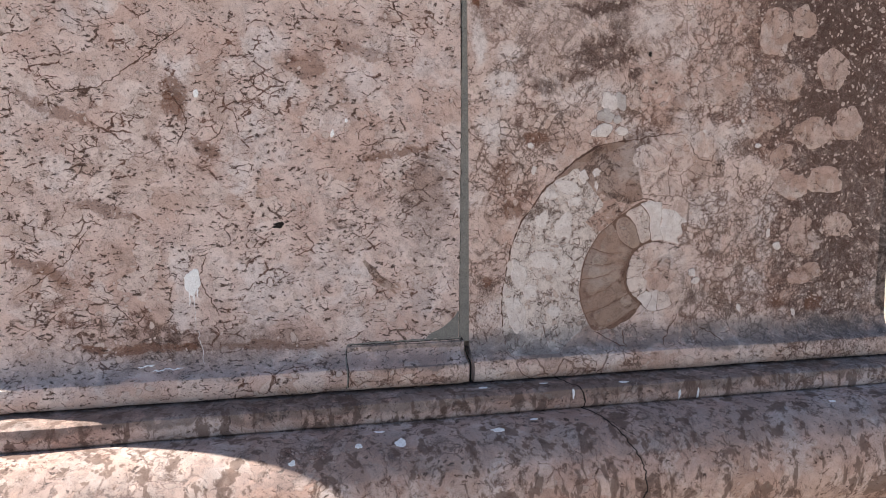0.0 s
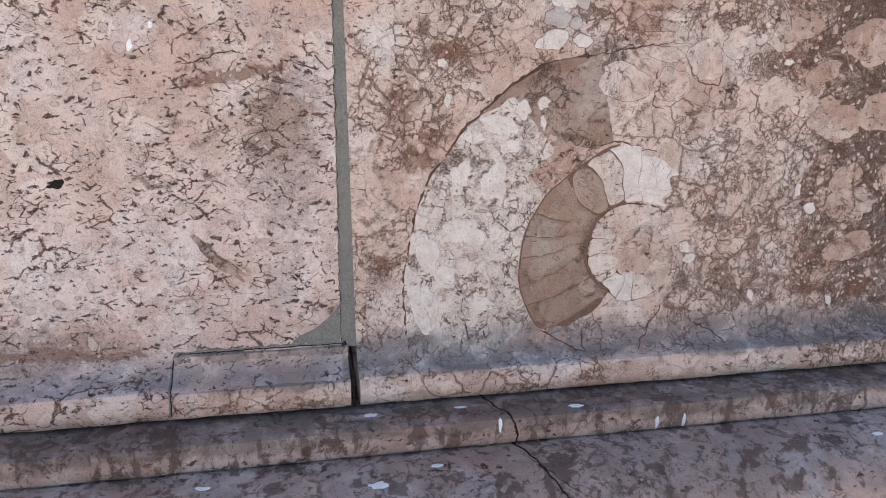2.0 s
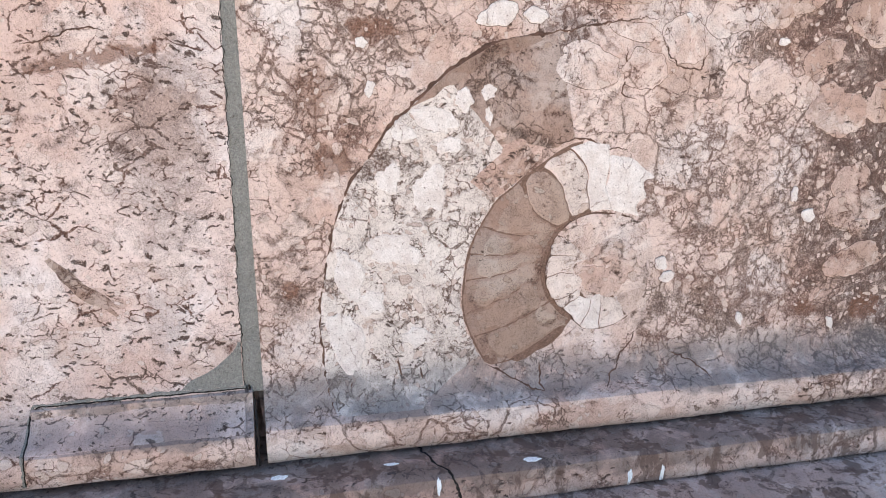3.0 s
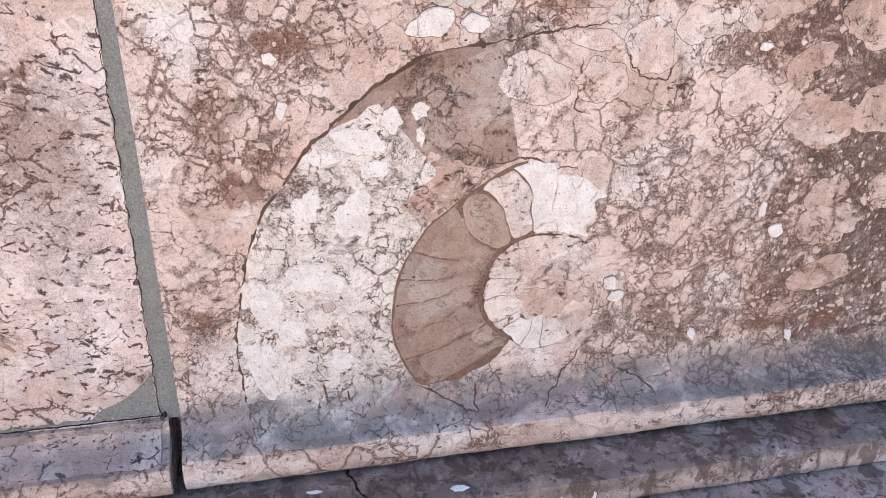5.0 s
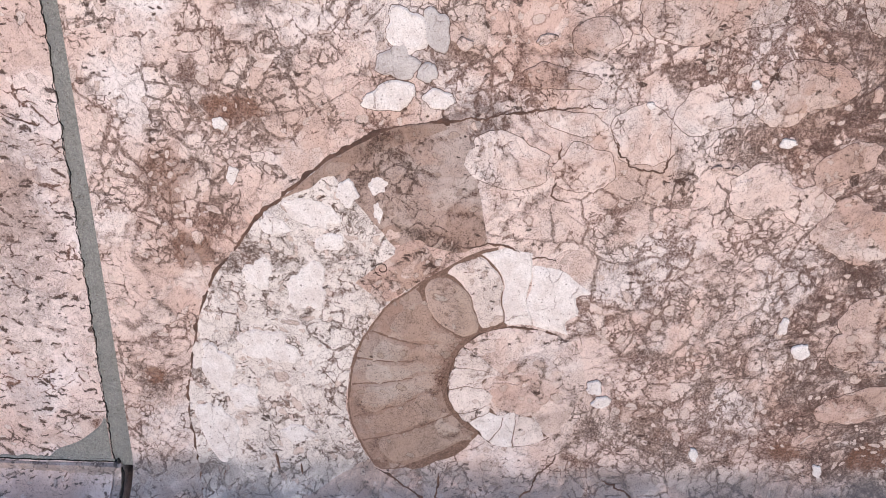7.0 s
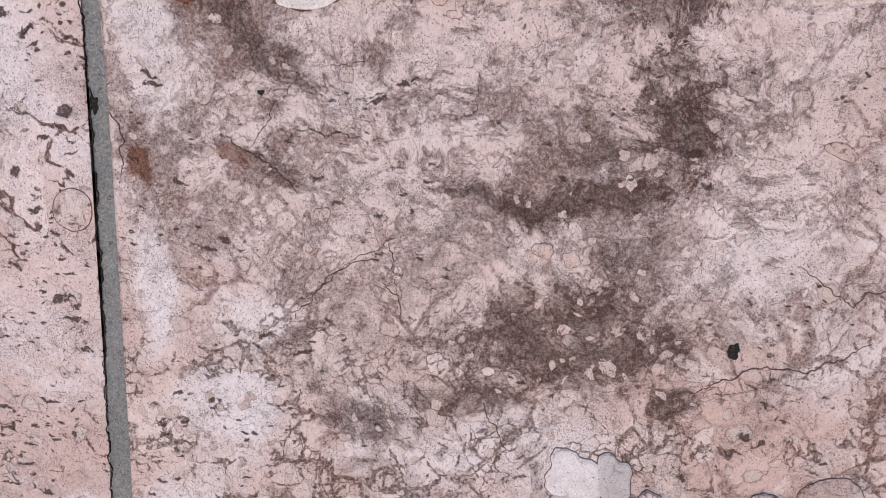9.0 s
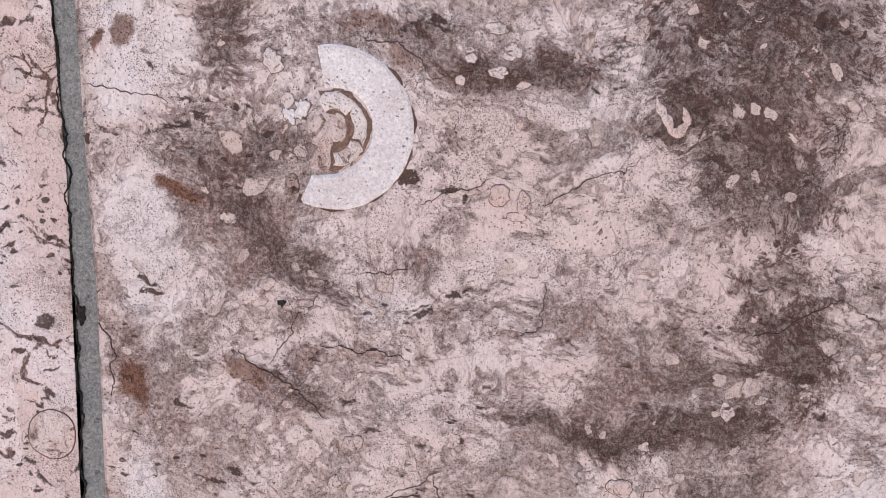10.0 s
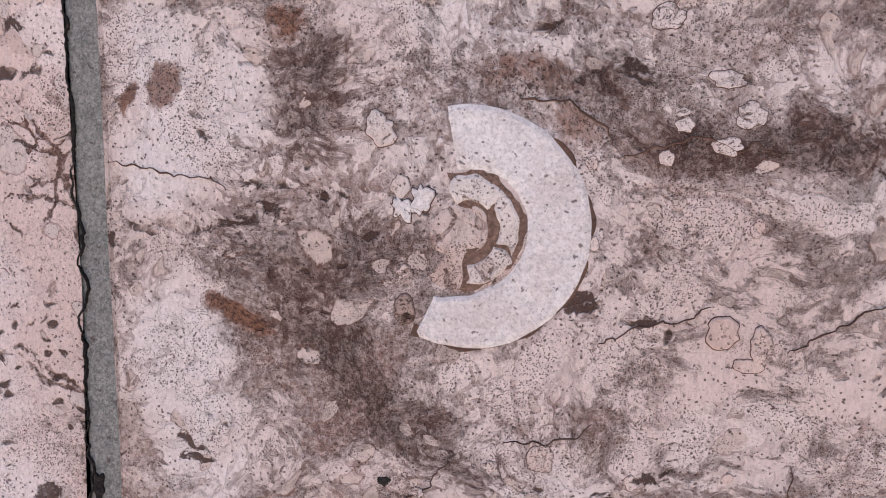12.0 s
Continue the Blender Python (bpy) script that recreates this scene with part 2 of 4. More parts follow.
    pick = n.vec("DOT_PRODUCT", n.cells(dots, 950.0, out="Color"), (0.0, 1.0, 0.0))
    p3 = n.math("MULTIPLY", n.ramp(n.cells(dots, 950.0), 0.30, 0.16), n.math("MULTIPLY", n.ramp(pick, 0.42, 0.5), n.ramp(n.noise(n.co, 60.0, 3.0), 0.36, 0.52)))
    p4 = n.math("MULTIPLY", n.ramp(n.cells(dots, 1900.0), 0.36, 0.2), n.ramp(n.noise(n.co, 45.0, 5.0, 0.65), 0.48, 0.60))
    p3 = n.math("MAXIMUM", p3, p4)
    pits = n.math("MAXIMUM", p1, n.math("MAXIMUM", n.math("MULTIPLY", p2, 0.85), n.math("MULTIPLY", p3, 0.85)))
    col = n.mix(n.math("MULTIPLY", pits, 0.95), col, UMBER)
    # fine grey speckle and chalky grain
    salt = n.ramp(n.noise(n.warp(n.co, 700.0, 0.001), 1250.0, 6.0, 0.8), 0.50, 0.66)
    salt = n.math("MULTIPLY", salt, n.ramp(n.noise(n.co, 40.0, 6.0, 0.65), 0.40, 0.62, 0.25, 1.0))
    col = n.mix(n.math("MULTIPLY", salt, n.math("MULTIPLY_ADD", rest, -0.35, 0.8)), col, (0.11, 0.078, 0.068))
    chalk = n.noise(n.stretch(n.co, 1.0, 1.0, 0.35, 35.0), 1300.0, 3.0, 0.7)
    col = n.mix(0.45, col, n.mix(n.ramp(chalk, 0.3, 0.7), (0.62, 0.60, 0.59), (1.0, 1.0, 1.0)), "MULTIPLY")
    # bands by height: real grime, with the moulding's shade put into the colour too
    for low, high, depth, grime_shade in patina_shade:
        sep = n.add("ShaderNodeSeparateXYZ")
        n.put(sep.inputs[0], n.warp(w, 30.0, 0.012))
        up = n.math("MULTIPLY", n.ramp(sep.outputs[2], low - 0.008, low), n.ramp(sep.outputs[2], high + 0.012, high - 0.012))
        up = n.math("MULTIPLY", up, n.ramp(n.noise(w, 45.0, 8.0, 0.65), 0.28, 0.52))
        col = n.mix(n.math("MULTIPLY", up, depth), col, grime_shade)
    if drips:
        run = n.noise(n.stretch(n.warp(n.co, 90.0, 0.006), 1.0, 1.0, 0.22), 75.0, 6.0, 0.6)
        blot = n.noise(n.stretch(w, 1.0, 1.0, 0.6), 38.0, 8.0, 0.6)
        run = n.math("MAXIMUM", n.ramp(run, 0.57, 0.63), n.ramp(blot, 0.56, 0.60))
        col = n.mix(n.math("MULTIPLY", run, drips), col, (0.13, 0.085, 0.07))
    if tint:
        col = n.mix(1.0, col, tint, "MULTIPLY")
    h = n.math("SUBTRACT", n.math("MULTIPLY", n.noise(n.co, 300.0, 8.0, 0.7), 0.5), n.math("MULTIPLY", n.math("MAXIMUM", pits, seams), 0.9))
    h = n.math("SUBTRACT", h, n.math("MULTIPLY", matrix, 0.3))
    return n.finish(col, n.ramp(tone, 0.3, 0.7, 0.62, 0.78), h, 0.0012, 0.8)


# Cavetto band: dirt and the hollow's blue-grey shade, both put into the colour.
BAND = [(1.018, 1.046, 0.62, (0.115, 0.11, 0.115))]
STAINS_R = [
    (0.36, 1.26, 0.04, 0.045, 20, 0.75), (0.40, 1.31, 0.06, 0.025, 0, 0.7), (0.50, 1.285, 0.03, 0.03, 0, 0.8), (0.70, 1.345, 0.09, 0.010, -8, 0.8), (0.73, 1.18, 0.11, 0.07, 0, 0.8),
    (0.335, 1.115, 0.02, 0.02, 0, 0.8), (0.75, 1.31, 0.05, 0.03, 30, 0.7), (0.74, 1.09, 0.12, 0.04, 10, 0.9),
    (0.32, 1.495, 0.012, 0.03, 20, 1.0), (0.37, 1.49, 0.03, 0.012, 35, 0.9), (0.50, 1.50, 0.05, 0.018, -25, 0.9),
    (0.85, 1.43, 0.17, 0.14, 0, 1.3), (0.42, 1.41, 0.10, 0.07, 0, 0.45), (0.88, 1.22, 0.13, 0.22, 0, 0.55),
    (0.345, 1.565, 0.03, 0.012, 35, 0.9), (0.36, 1.545, 0.022, 0.014, 0, 0.8), (0.435, 1.61, 0.035, 0.008, 5, 0.9),
]
CLOUDS_R = [
    (0.362, 1.543, 0.040, 0.013, -32, 0.9), (0.345, 1.577, 0.026, 0.012, 10, 0.6), (0.344, 1.610, 0.008, 0.022, 0, 0.8), (0.437, 1.610, 0.032, 0.006, 6, 0.95), (0.408, 1.617, 0.007, 0.005, 0, 0.8),
    (0.512, 1.615, 0.044, 0.040, 0, 1.0), (0.512, 1.578, 0.034, 0.026, 0, 0.85), (0.530, 1.532, 0.024, 0.034, 12, 0.95), (0.505, 1.512, 0.026, 0.008, 15, 0.7), (0.486, 1.597, 0.010, 0.014, 0, 0.7),
    (0.499, 1.491, 0.042, 0.009, 12, 0.95), (0.466, 1.484, 0.028, 0.006, -12, 0.8), (0.525, 1.470, 0.022, 0.016, 10, 0.6),
]
CLOUDS_LOW = [
    (0.500, 1.428, 0.060, 0.028, 5, 0.95), (0.504, 1.452, 0.030, 0.012, 0, 0.7), (0.545, 1.403, 0.013, 0.010, 0, 0.95), (0.375, 1.490, 0.024, 0.008, -38, 0.85), (0.412, 1.383, 0.034, 0.012, 0, 0.7),
    (0.382, 1.422, 0.024, 0.006, 20, 0.7), (0.456, 1.400, 0.034, 0.010, 5, 0.6), (0.55, 1.30, 0.03, 0.03, 0, 0.5), (0.90, 1.30, 0.15, 0.36, 0, 0.9), (0.86, 1.50, 0.16, 0.08, 0, 0.8), (0.49, 1.268, 0.025, 0.02, 0, 0.7),
]
STAINS_L = [(0.04, 1.36, 0.05, 0.05, 30, 0.5), (0.21, 1.235, 0.05, 0.012, -15, 0.7), (-0.15, 1.28, 0.1, 0.05, 20, 0.4), (-0.1, 1.07, 0.12, 0.02, -12, 0.6)]
CLOUDS_L = [(0.25, 1.23, 0.04, 0.10, 0, 0.35), (-0.05, 1.05, 0.2, 0.03, 0, 0.4)]

BLEACH_R = [
    (0.312, 1.590, 0.012, 0.010, 0, 0.9), (0.330, 1.605, 0.007, 0.014, 0, 0.7), (0.395, 1.585, 0.012, 0.022, 0, 0.4),
    (0.309, 1.612, 0.012, 0.018, 10, 0.9), (0.312, 1.552, 0.013, 0.014, 0, 0.9), (0.318, 1.528, 0.012, 0.018, 20, 0.8), (0.375, 1.625, 0.022, 0.008, 0, 0.8),
    (0.318, 1.44, 0.01, 0.03, 0, 0.8), (0.36, 1.43, 0.02, 0.014, 0, 0.6), (0.40, 1.53, 0.02, 0.008, 0, 0.6), (0.35, 1.385, 0.02, 0.02, 0, 0.6), (0.34, 1.315, 0.015, 0.02, 0, 0.5),
]
RUST_R = [
    (0.3265, 1.5590, 0.008, 0.004, -35, 0.95), (0.313, 1.490, 0.007, 0.013, 20, 0.95), (0.354, 1.497, 0.012, 0.006, -30, 0.8), (0.388, 1.616, 0.016, 0.005, 5, 0.7), (0.401, 1.608, 0.009, 0.005, -40, 0.7), (0.340, 1.624, 0.004, 0.005, 0, 0.9),
    (0.2995, 1.606, 0.003, 0.006, 0, 0.9), (0.311, 1.610, 0.007, 0.006, 40, 0.8), (0.355, 1.27, 0.025, 0.02, 20, 0.5), (0.37, 1.215, 0.02, 0.018, 20, 0.6), (0.40, 1.315, 0.03, 0.012, 0, 0.7), (0.332, 1.118, 0.008, 0.008, 0, 0.8), (0.865, 1.062, 0.018, 0.018, 0, 0.8), (0.80, 1.07, 0.02, 0.012, 0, 0.6),
]
GRAINS = ((30.0, 0.040, 0.85, 12.0, 0.46), (80.0, 0.085, 0.9, 22.0, 0.49), (190.0, 0.13, 0.9, 42.0, 0.52))
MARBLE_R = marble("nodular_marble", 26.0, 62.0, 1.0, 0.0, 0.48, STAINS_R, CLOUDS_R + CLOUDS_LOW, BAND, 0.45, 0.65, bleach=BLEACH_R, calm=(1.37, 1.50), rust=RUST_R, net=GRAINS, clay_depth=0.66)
RUST_L = [
    (-0.066, 1.355, 0.022, 0.035, 25, 0.8), (0.205, 1.292, 0.055, 0.008, 10, 0.7), (-0.225, 1.15, 0.05, 0.012, -25, 0.7), (-0.03, 1.30, 0.03, 0.012, -20, 0.7), (-0.20, 1.34, 0.06, 0.008, -20, 0.6),
    (0.09, 1.40, 0.03, 0.02, 0, 0.5), (-0.15, 1.22, 0.05, 0.01, -15, 0.6), (0.16, 1.42, 0.05, 0.01, -10, 0.5), (0.24, 1.10, 0.02, 0.04, 10, 0.3), (-0.12, 1.05, 0.10, 0.008, 0, 0.8), (0.05, 1.045, 0.08, 0.006, 0, 0.6),
]
# The left slab has the same dirt-and-shade cavetto band, weaker.
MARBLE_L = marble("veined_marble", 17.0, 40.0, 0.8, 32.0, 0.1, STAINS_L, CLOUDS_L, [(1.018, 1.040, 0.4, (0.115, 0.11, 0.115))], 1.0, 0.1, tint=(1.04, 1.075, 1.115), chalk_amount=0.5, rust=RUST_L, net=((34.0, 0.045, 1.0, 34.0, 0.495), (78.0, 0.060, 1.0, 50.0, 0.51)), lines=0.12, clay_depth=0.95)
# Torus top: weak grey patina with its shade painted in; ledge: grime.
MARBLE_BASE = marble("base_marble", 22.0, 55.0, 0.9, 0.0, 0.8, patina_shade=[(0.922, 0.953, 0.4, (0.19, 0.18, 0.19)), (0.9725, 0.999, 0.6, (0.09, 0.08, 0.08))], flecks=0.6, tint=(0.84, 0.81, 0.80), drips=0.75, net=((40.0, 0.08, 0.8, 24.0, 0.5), (110.0, 0.12, 0.8, 45.0, 0.52)), lines=0.2)


def plain_stone(name, pale, dark, scale, spots=0.5, rough=0.8, cracks=0.0, grains=0.0):
    n = Nodes(name)
    w = n.warp(n.co, 60.0, 0.01)
    col = n.mix(n.ramp(n.noise(w, scale, 6.0, 0.6), 0.35, 0.65), pale, dark)
    h = n.noise(n.co, 400.0, 5.0, 0.65)
    if grains:
        for size, amount in ((grains, 0.75), (grains * 2.3, 0.5)):
            pick = n.vec("DOT_PRODUCT", n.cells(n.warp(n.co, 900.0, 0.0006), size, out="Color"), (0.3, 0.3, 0.4))
            col = n.mix(amount, col, n.mix(n.ramp(pick, 0.3, 0.75), dark, pale))
        h = n.math("ADD", h, pick)
    if cracks:
        e = n.ramp(n.cells(n.warp(w, 160.0, 0.006), cracks, "DISTANCE_TO_EDGE"), 0.00035 * cracks, 0.00015 * cracks)
        e = n.math("MULTIPLY", e, n.ramp(n.noise(n.co, 70.0, 3.0), 0.42, 0.58))
        col = n.mix(n.math("MULTIPLY", e, 0.55), col, (0.14, 0.075, 0.055))
        h = n.math("SUBTRACT", h, e)
    p = n.ramp(n.noise(n.co, 480.0, 3.0, 0.6), 0.64, 0.70)
    pick = n.vec("DOT_PRODUCT", n.cells(w, 330.0, out="Color"), (0.0, 1.0, 0.0))
    p = n.math("MAXIMUM", p, n.math("MULTIPLY", n.ramp(n.cells(n.stretch(w, 1.0, 1.0, 2.0, 40.0), 330.0), 0.2, 0.12), n.ramp(pick, 0.75, 0.8)))
    salt = n.ramp(n.noise(n.co, 1250.0, 6.0, 0.8), 0.48, 0.66)
    col = n.mix(n.math("MULTIPLY", salt, 0.45), col, (0.14, 0.10, 0.09))
    col = n.mix(n.math("MULTIPLY", p, spots), col, UMBER)
    col = n.mix(0.3, col, n.mix(n.ramp(n.noise(n.co, 1000.0, 2.0), 0.3, 0.7), (0.4, 0.4, 0.4), (1, 1, 1)), "MULTIPLY")
    return n.finish(col, rough, h, 0.001, 0.6)


MORTAR = plain_stone("grey_mortar", (0.36, 0.35, 0.325), (0.14, 0.14, 0.135), 60.0, 0.6, 0.95, grains=1300.0)
# Near-black: the shade inside cracks, gaps and pits is put into the colour.
GAP = plain_stone("gap_dark", (0.02, 0.018, 0.016), (0.012, 0.01, 0.01), 60.0, 0.2, 0.95)
SEAM = plain_stone("clay_seam", (0.15, 0.082, 0.06), (0.075, 0.042, 0.032), 80.0, 0.5, 0.85)
BED = plain_stone("shell_bed", (0.27, 0.17, 0.13), (0.12, 0.068, 0.05), 160.0, 0.6, 0.85, grains=700.0)
CALCITE = marble("white_calcite", 34.0, 75.0, 1.0, 0.0, 0.85, flecks=0.45, bits=0.5, white=0.8, patina_shade=BAND, net=((46.0, 0.045, 0.9, 24.0, 0.49), (120.0, 0.12, 0.95, 40.0, 0.50), (260.0, 0.15, 0.9, 60.0, 0.53)), lines=0.3)
CALCITE_SMOOTH = plain_stone("smooth_calcite", (0.76, 0.695, 0.675), (0.66, 0.575, 0.55), 90.0, 0.75, 0.6, 16.0)
CHAMBER = marble("brown_chamber", 14.0, 45.0, 0.5, 0.0, 0.6, flecks=0.1, bits=0.0, tint=(0.52, 0.475, 0.44), chalk_amount=0.5, lines=0.1)
CHAMBER_LIGHT = marble("light_chamber", 14.0, 45.0, 0.4, 0.0, 0.35, flecks=0.15, bits=0.0, tint=(0.60, 0.585, 0.55), chalk_amount=0.5, lines=0.1, net=((170.0, 0.10, 0.45, 36.0, 0.50),))
CHAMBER_GREY = marble("grey_chamber", 20.0, 60.0, 0.4, 0.0, 0.4, flecks=0.3, bits=0.1, tint=(0.74, 0.765, 0.75), chalk_amount=0.9, lines=0.2)
CHAMBER_PALE = marble("pale_chamber", 30.0, 80.0, 0.5, 0.0, 0.5, flecks=0.7, bits=0.4, white=0.55, net=((120.0, 0.2, 0.8, 40.0, 0.54),), lines=0.2)
ROSE = marble("rose_infill", 40.0, 110.0, 0.9, 0.0, 0.7, flecks=0.6, bits=0.9, tint=(0.86, 0.83, 0.81), net=((85.0, 0.08, 0.85, 26.0, 0.52), (200.0, 0.13, 0.85, 45.0, 0.53)), lines=0.2)
GREYBROWN = marble("grey_brown_infill", 30.0, 80.0, 0.9, 0.0, 0.9, flecks=0.5, bits=0.4, tint=(0.62, 0.585, 0.56), net=((85.0, 0.08, 0.85, 26.0, 0.52), (200.0, 0.13, 0.85, 45.0, 0.53)), lines=0.2)
NODULE_STONE = marble("nodule_marble", 30.0, 90.0, 0.6, 0.0, 0.35, flecks=0.3, bits=0.3, white=0.15, net=((85.0, 0.08, 0.85, 26.0, 0.52), (200.0, 0.13, 0.85, 45.0, 0.53)), lines=0.2)
NODULE_DULL = marble("mottled_nodule", 30.0, 80.0, 0.9, 0.0, 0.8, flecks=0.5, bits=0.5, net=((85.0, 0.08, 0.85, 26.0, 0.52), (200.0, 0.13, 0.85, 45.0, 0.53)), lines=0.2, tint=(0.84, 0.81, 0.79))
SHELL_WHITE = plain_stone("white_shell", (0.77, 0.71, 0.695), (0.68, 0.60, 0.58), 90.0, 0.75, 0.6)
GREY_CALCITE = plain_stone("grey_calcite", (0.55, 0.50, 0.49), (0.44, 0.385, 0.37), 70.0, 0.6, 0.6, 40.0)
LIME = plain_stone("white_splash", (0.95, 0.95, 0.97), (0.88, 0.88, 0.90), 200.0, 0.0, 0.7)
PLASTER = plain_stone("pale_plaster", (0.75, 0.70, 0.62), (0.66, 0.60, 0.52), 3.0, 0.1, 0.85)
PAVING = plain_stone("paving", (0.42, 0.36, 0.31), (0.30, 0.26, 0.22), 2.0, 0.3, 0.85)


# ---- mesh helpers ----
def mesh_object(name, verts, faces, material, parent=None, smooth=False, label=""):
    me = bpy.data.meshes.new(name)
    me.from_pydata([tuple(v) for v in verts], [], faces)
    me.materials.append(material)
    me.update()
    if smooth:
        me.shade_smooth()
        me.set_sharp_from_angle(angle=radians(38))
    ob = new(name, me)
    if parent:
        ob.parent = parent
    if label:
        ob["label"] = label
    return ob


def box_mesh(name, lo, hi, material, parent=None, label=""):
    (a, b, c), (d, e, f) = lo, hi
    v = [(a, b, c), (d, b, c), (d, e, c), (a, e, c), (a, b, f), (d, b, f), (d, e, f), (a, e, f)]
    q = [(0, 3, 2, 1), (4, 5, 6, 7), (0, 1, 5, 4), (1, 2, 6, 5), (2, 3, 7, 6), (3, 0, 4, 7)]
    return mesh_object(name, v, q, material, parent, False, label)


FACE = 1.071
X0, X1, BACK = -0.314, 0.977, 2.2
WALL_TOP = 2.6


def arc(cy, cz, r, a0, a1, count):
    return [(cy + r * math.cos(radians(a0 + (a1 - a0) * k / count)), cz + r * math.sin(radians(a0 + (a1 - a0) * k / count))) for k in range(count + 1)]


def rough(x, y, z, amount):
    """A worn surface: a small push by noise at two sizes."""
    p = Vector((x, y, z))
    return amount * (0.7 * noise.noise(p * 22.0) + 0.5 * noise.noise(p * 80.0))


def sweep(name, profile, x_from, x_to, material, parent=None, wear=0.001, step=0.006, end0=False, end1=False, label="", edge=None, flat=9.0):
    """Runs a (y, z) profile along x; the profile goes from top to bottom. Mitred or closed ends."""
    count = max(2, int((x_to - x_from) / step))
    verts, faces = [], []
    rows = len(profile)
    for i in range(count + 1):
        for y, z in profile:
            t = i / count
            a = x_from if edge is None else edge(z, 0)
            b = x_to if edge is None else edge(z, 1)
            if end0:
                a = x_from - (FACE - y)
            if end1:
                b = x_to + (FACE - y)
            x = a + (b - a) * t
            q = 0.0 if z > flat else wear
            verts.append((x, y + rough(x, y, z, q), z + 0.5 * rough(x + 5.0, y, z, q)))
    for i in range(count):
        for j in range(rows - 1):
            p = i * rows + j
            faces.append((p, p + 1, p + rows + 1, p + rows))
    for i in (0, count):
        ring = [i * rows + j for j in range(rows)]
        faces.append(tuple(ring) if i else tuple(reversed(ring)))
    return mesh_object(name, verts, faces, material, parent, True, label)


# ---- setting: ground, distance ----
ground = tagged(box_mesh("ground", (-150, -150, -0.4), (150, 150, 0.0), PAVING), "pale sunlit stone paving in front of the pedestal", "ground", kind="structure")

# ---- the pedestal ----
LIP_Z = 0.9845
cavetto = [(FACE, 1.046), (1.0700, 1.040), (1.0675, 1.032), (1.0625, 1.024), (1.055, 1.018), (1.047, 1.0155)]
lip = [(1.0435, 1.0135), (1.0420, 1.008), (1.0415, 0.998), (1.0432, 0.990), (1.048, LIP_Z), (1.080, 0.984)]


def face_rows(z_top, z_low, step):
    k = max(2, int((z_top - z_low) / step))
    return [(FACE, z_top + (z_low - z_top) * i / k) for i in range(k)]


def slab_profile(z_top=1.70):
    return [(1.12, WALL_TOP), (FACE, WALL_TOP)] + face_rows(z_top, 1.052, 0.008) + cavetto + lip + [(1.12, 0.984)]


def joint_left(z):
    return 0.2940 - 0.15 * max(0.0, z - 1.4) ** 2


def joint_right(z):
    return 0.3085 - 0.0145 * (z - 1.075) - 0.10 * max(0.0, z - 1.4) ** 2


left_slab = sweep("wall_slab", slab_profile(), X0, 0.2935, MARBLE_L, wear=0.0022, flat=1.017, edge=lambda z, k: joint_left(z) + 0.0004 if k else (X0 if z > 1.046 else X0 - 0.02))
tagged(left_slab, "pale pinkish veined marble slab with dark flecks", "stone slab", "marble slabs", kind="structure")
right_slab = sweep("wall_slab", slab_profile(), 0.306, X1, MARBLE_R, wear=0.0022, flat=1.017, edge=lambda z, k: joint_right(z) if not k else (X1 if z > 1.046 else X1 + 0.02))
tagged(right_slab, "nodular red-brown marble slab full of fossils", "stone slab", "marble slabs", kind="structure")
core = tagged(box_mesh("wall_core", (X0 + 0.001, 1.10, 0.0), (X1 - 0.001, BACK, WALL_TOP - 0.002), MARBLE_BASE), "plain marble sides and back of the pedestal", "wall", kind="structure")

fillet = [(1.13, 0.9820), (1.06, 0.9818), (1.03, 0.9812), (1.014, 0.9806), (1.008, 0.9798), (1.0045, 0.9775), (1.0035, 0.973), (1.0030, 0.960), (1.0040, 0.9540), (1.0075, 0.9515)]
TORUS_Y, TORUS_Z, TORUS_R = 0.984, 0.870, 0.081
torus = [(min(y, 2 * TORUS_Y - y), z) for y, z in arc(TORUS_Y, TORUS_Z, TORUS_R, 88, 268, 30)]
plinth = [(0.968, 0.779), (0.915, 0.776), (0.900, 0.768), (0.900, 0.4), (0.900, 0.0), (1.13, 0.0)]
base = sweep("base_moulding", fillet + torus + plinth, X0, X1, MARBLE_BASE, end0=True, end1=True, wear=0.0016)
tagged(base, "weathered marble base moulding with fillet and round torus", "moulding", kind="structure")

def side_return(name, profile, side, material, parent):
    """The same profile along a side of the pedestal, mitred at the front corner."""
    verts = [((X0 - (FACE - y)) if side < 0 else (X1 + (FACE - y)), e, z) for e_at in (0, 1) for y, z in profile for e in ((y if e_at == 0 else BACK),)]
    k = len(profile)
    faces = [(j, j + 1, k + j + 1, k + j) for j in range(k - 1)] + [tuple(range(k, 2 * k))]
    return mesh_object(name, verts, faces, material, parent, True)


for side in (-1, 1):
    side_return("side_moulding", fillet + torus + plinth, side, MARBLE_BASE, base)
    side_return("side_lip", [(1.10, 1.06)] + cavetto + lip + [(1.12, 0.984)], side, MARBLE_BASE, core)

# ---- joint, gap and cement ----
OPEN = 0.0012


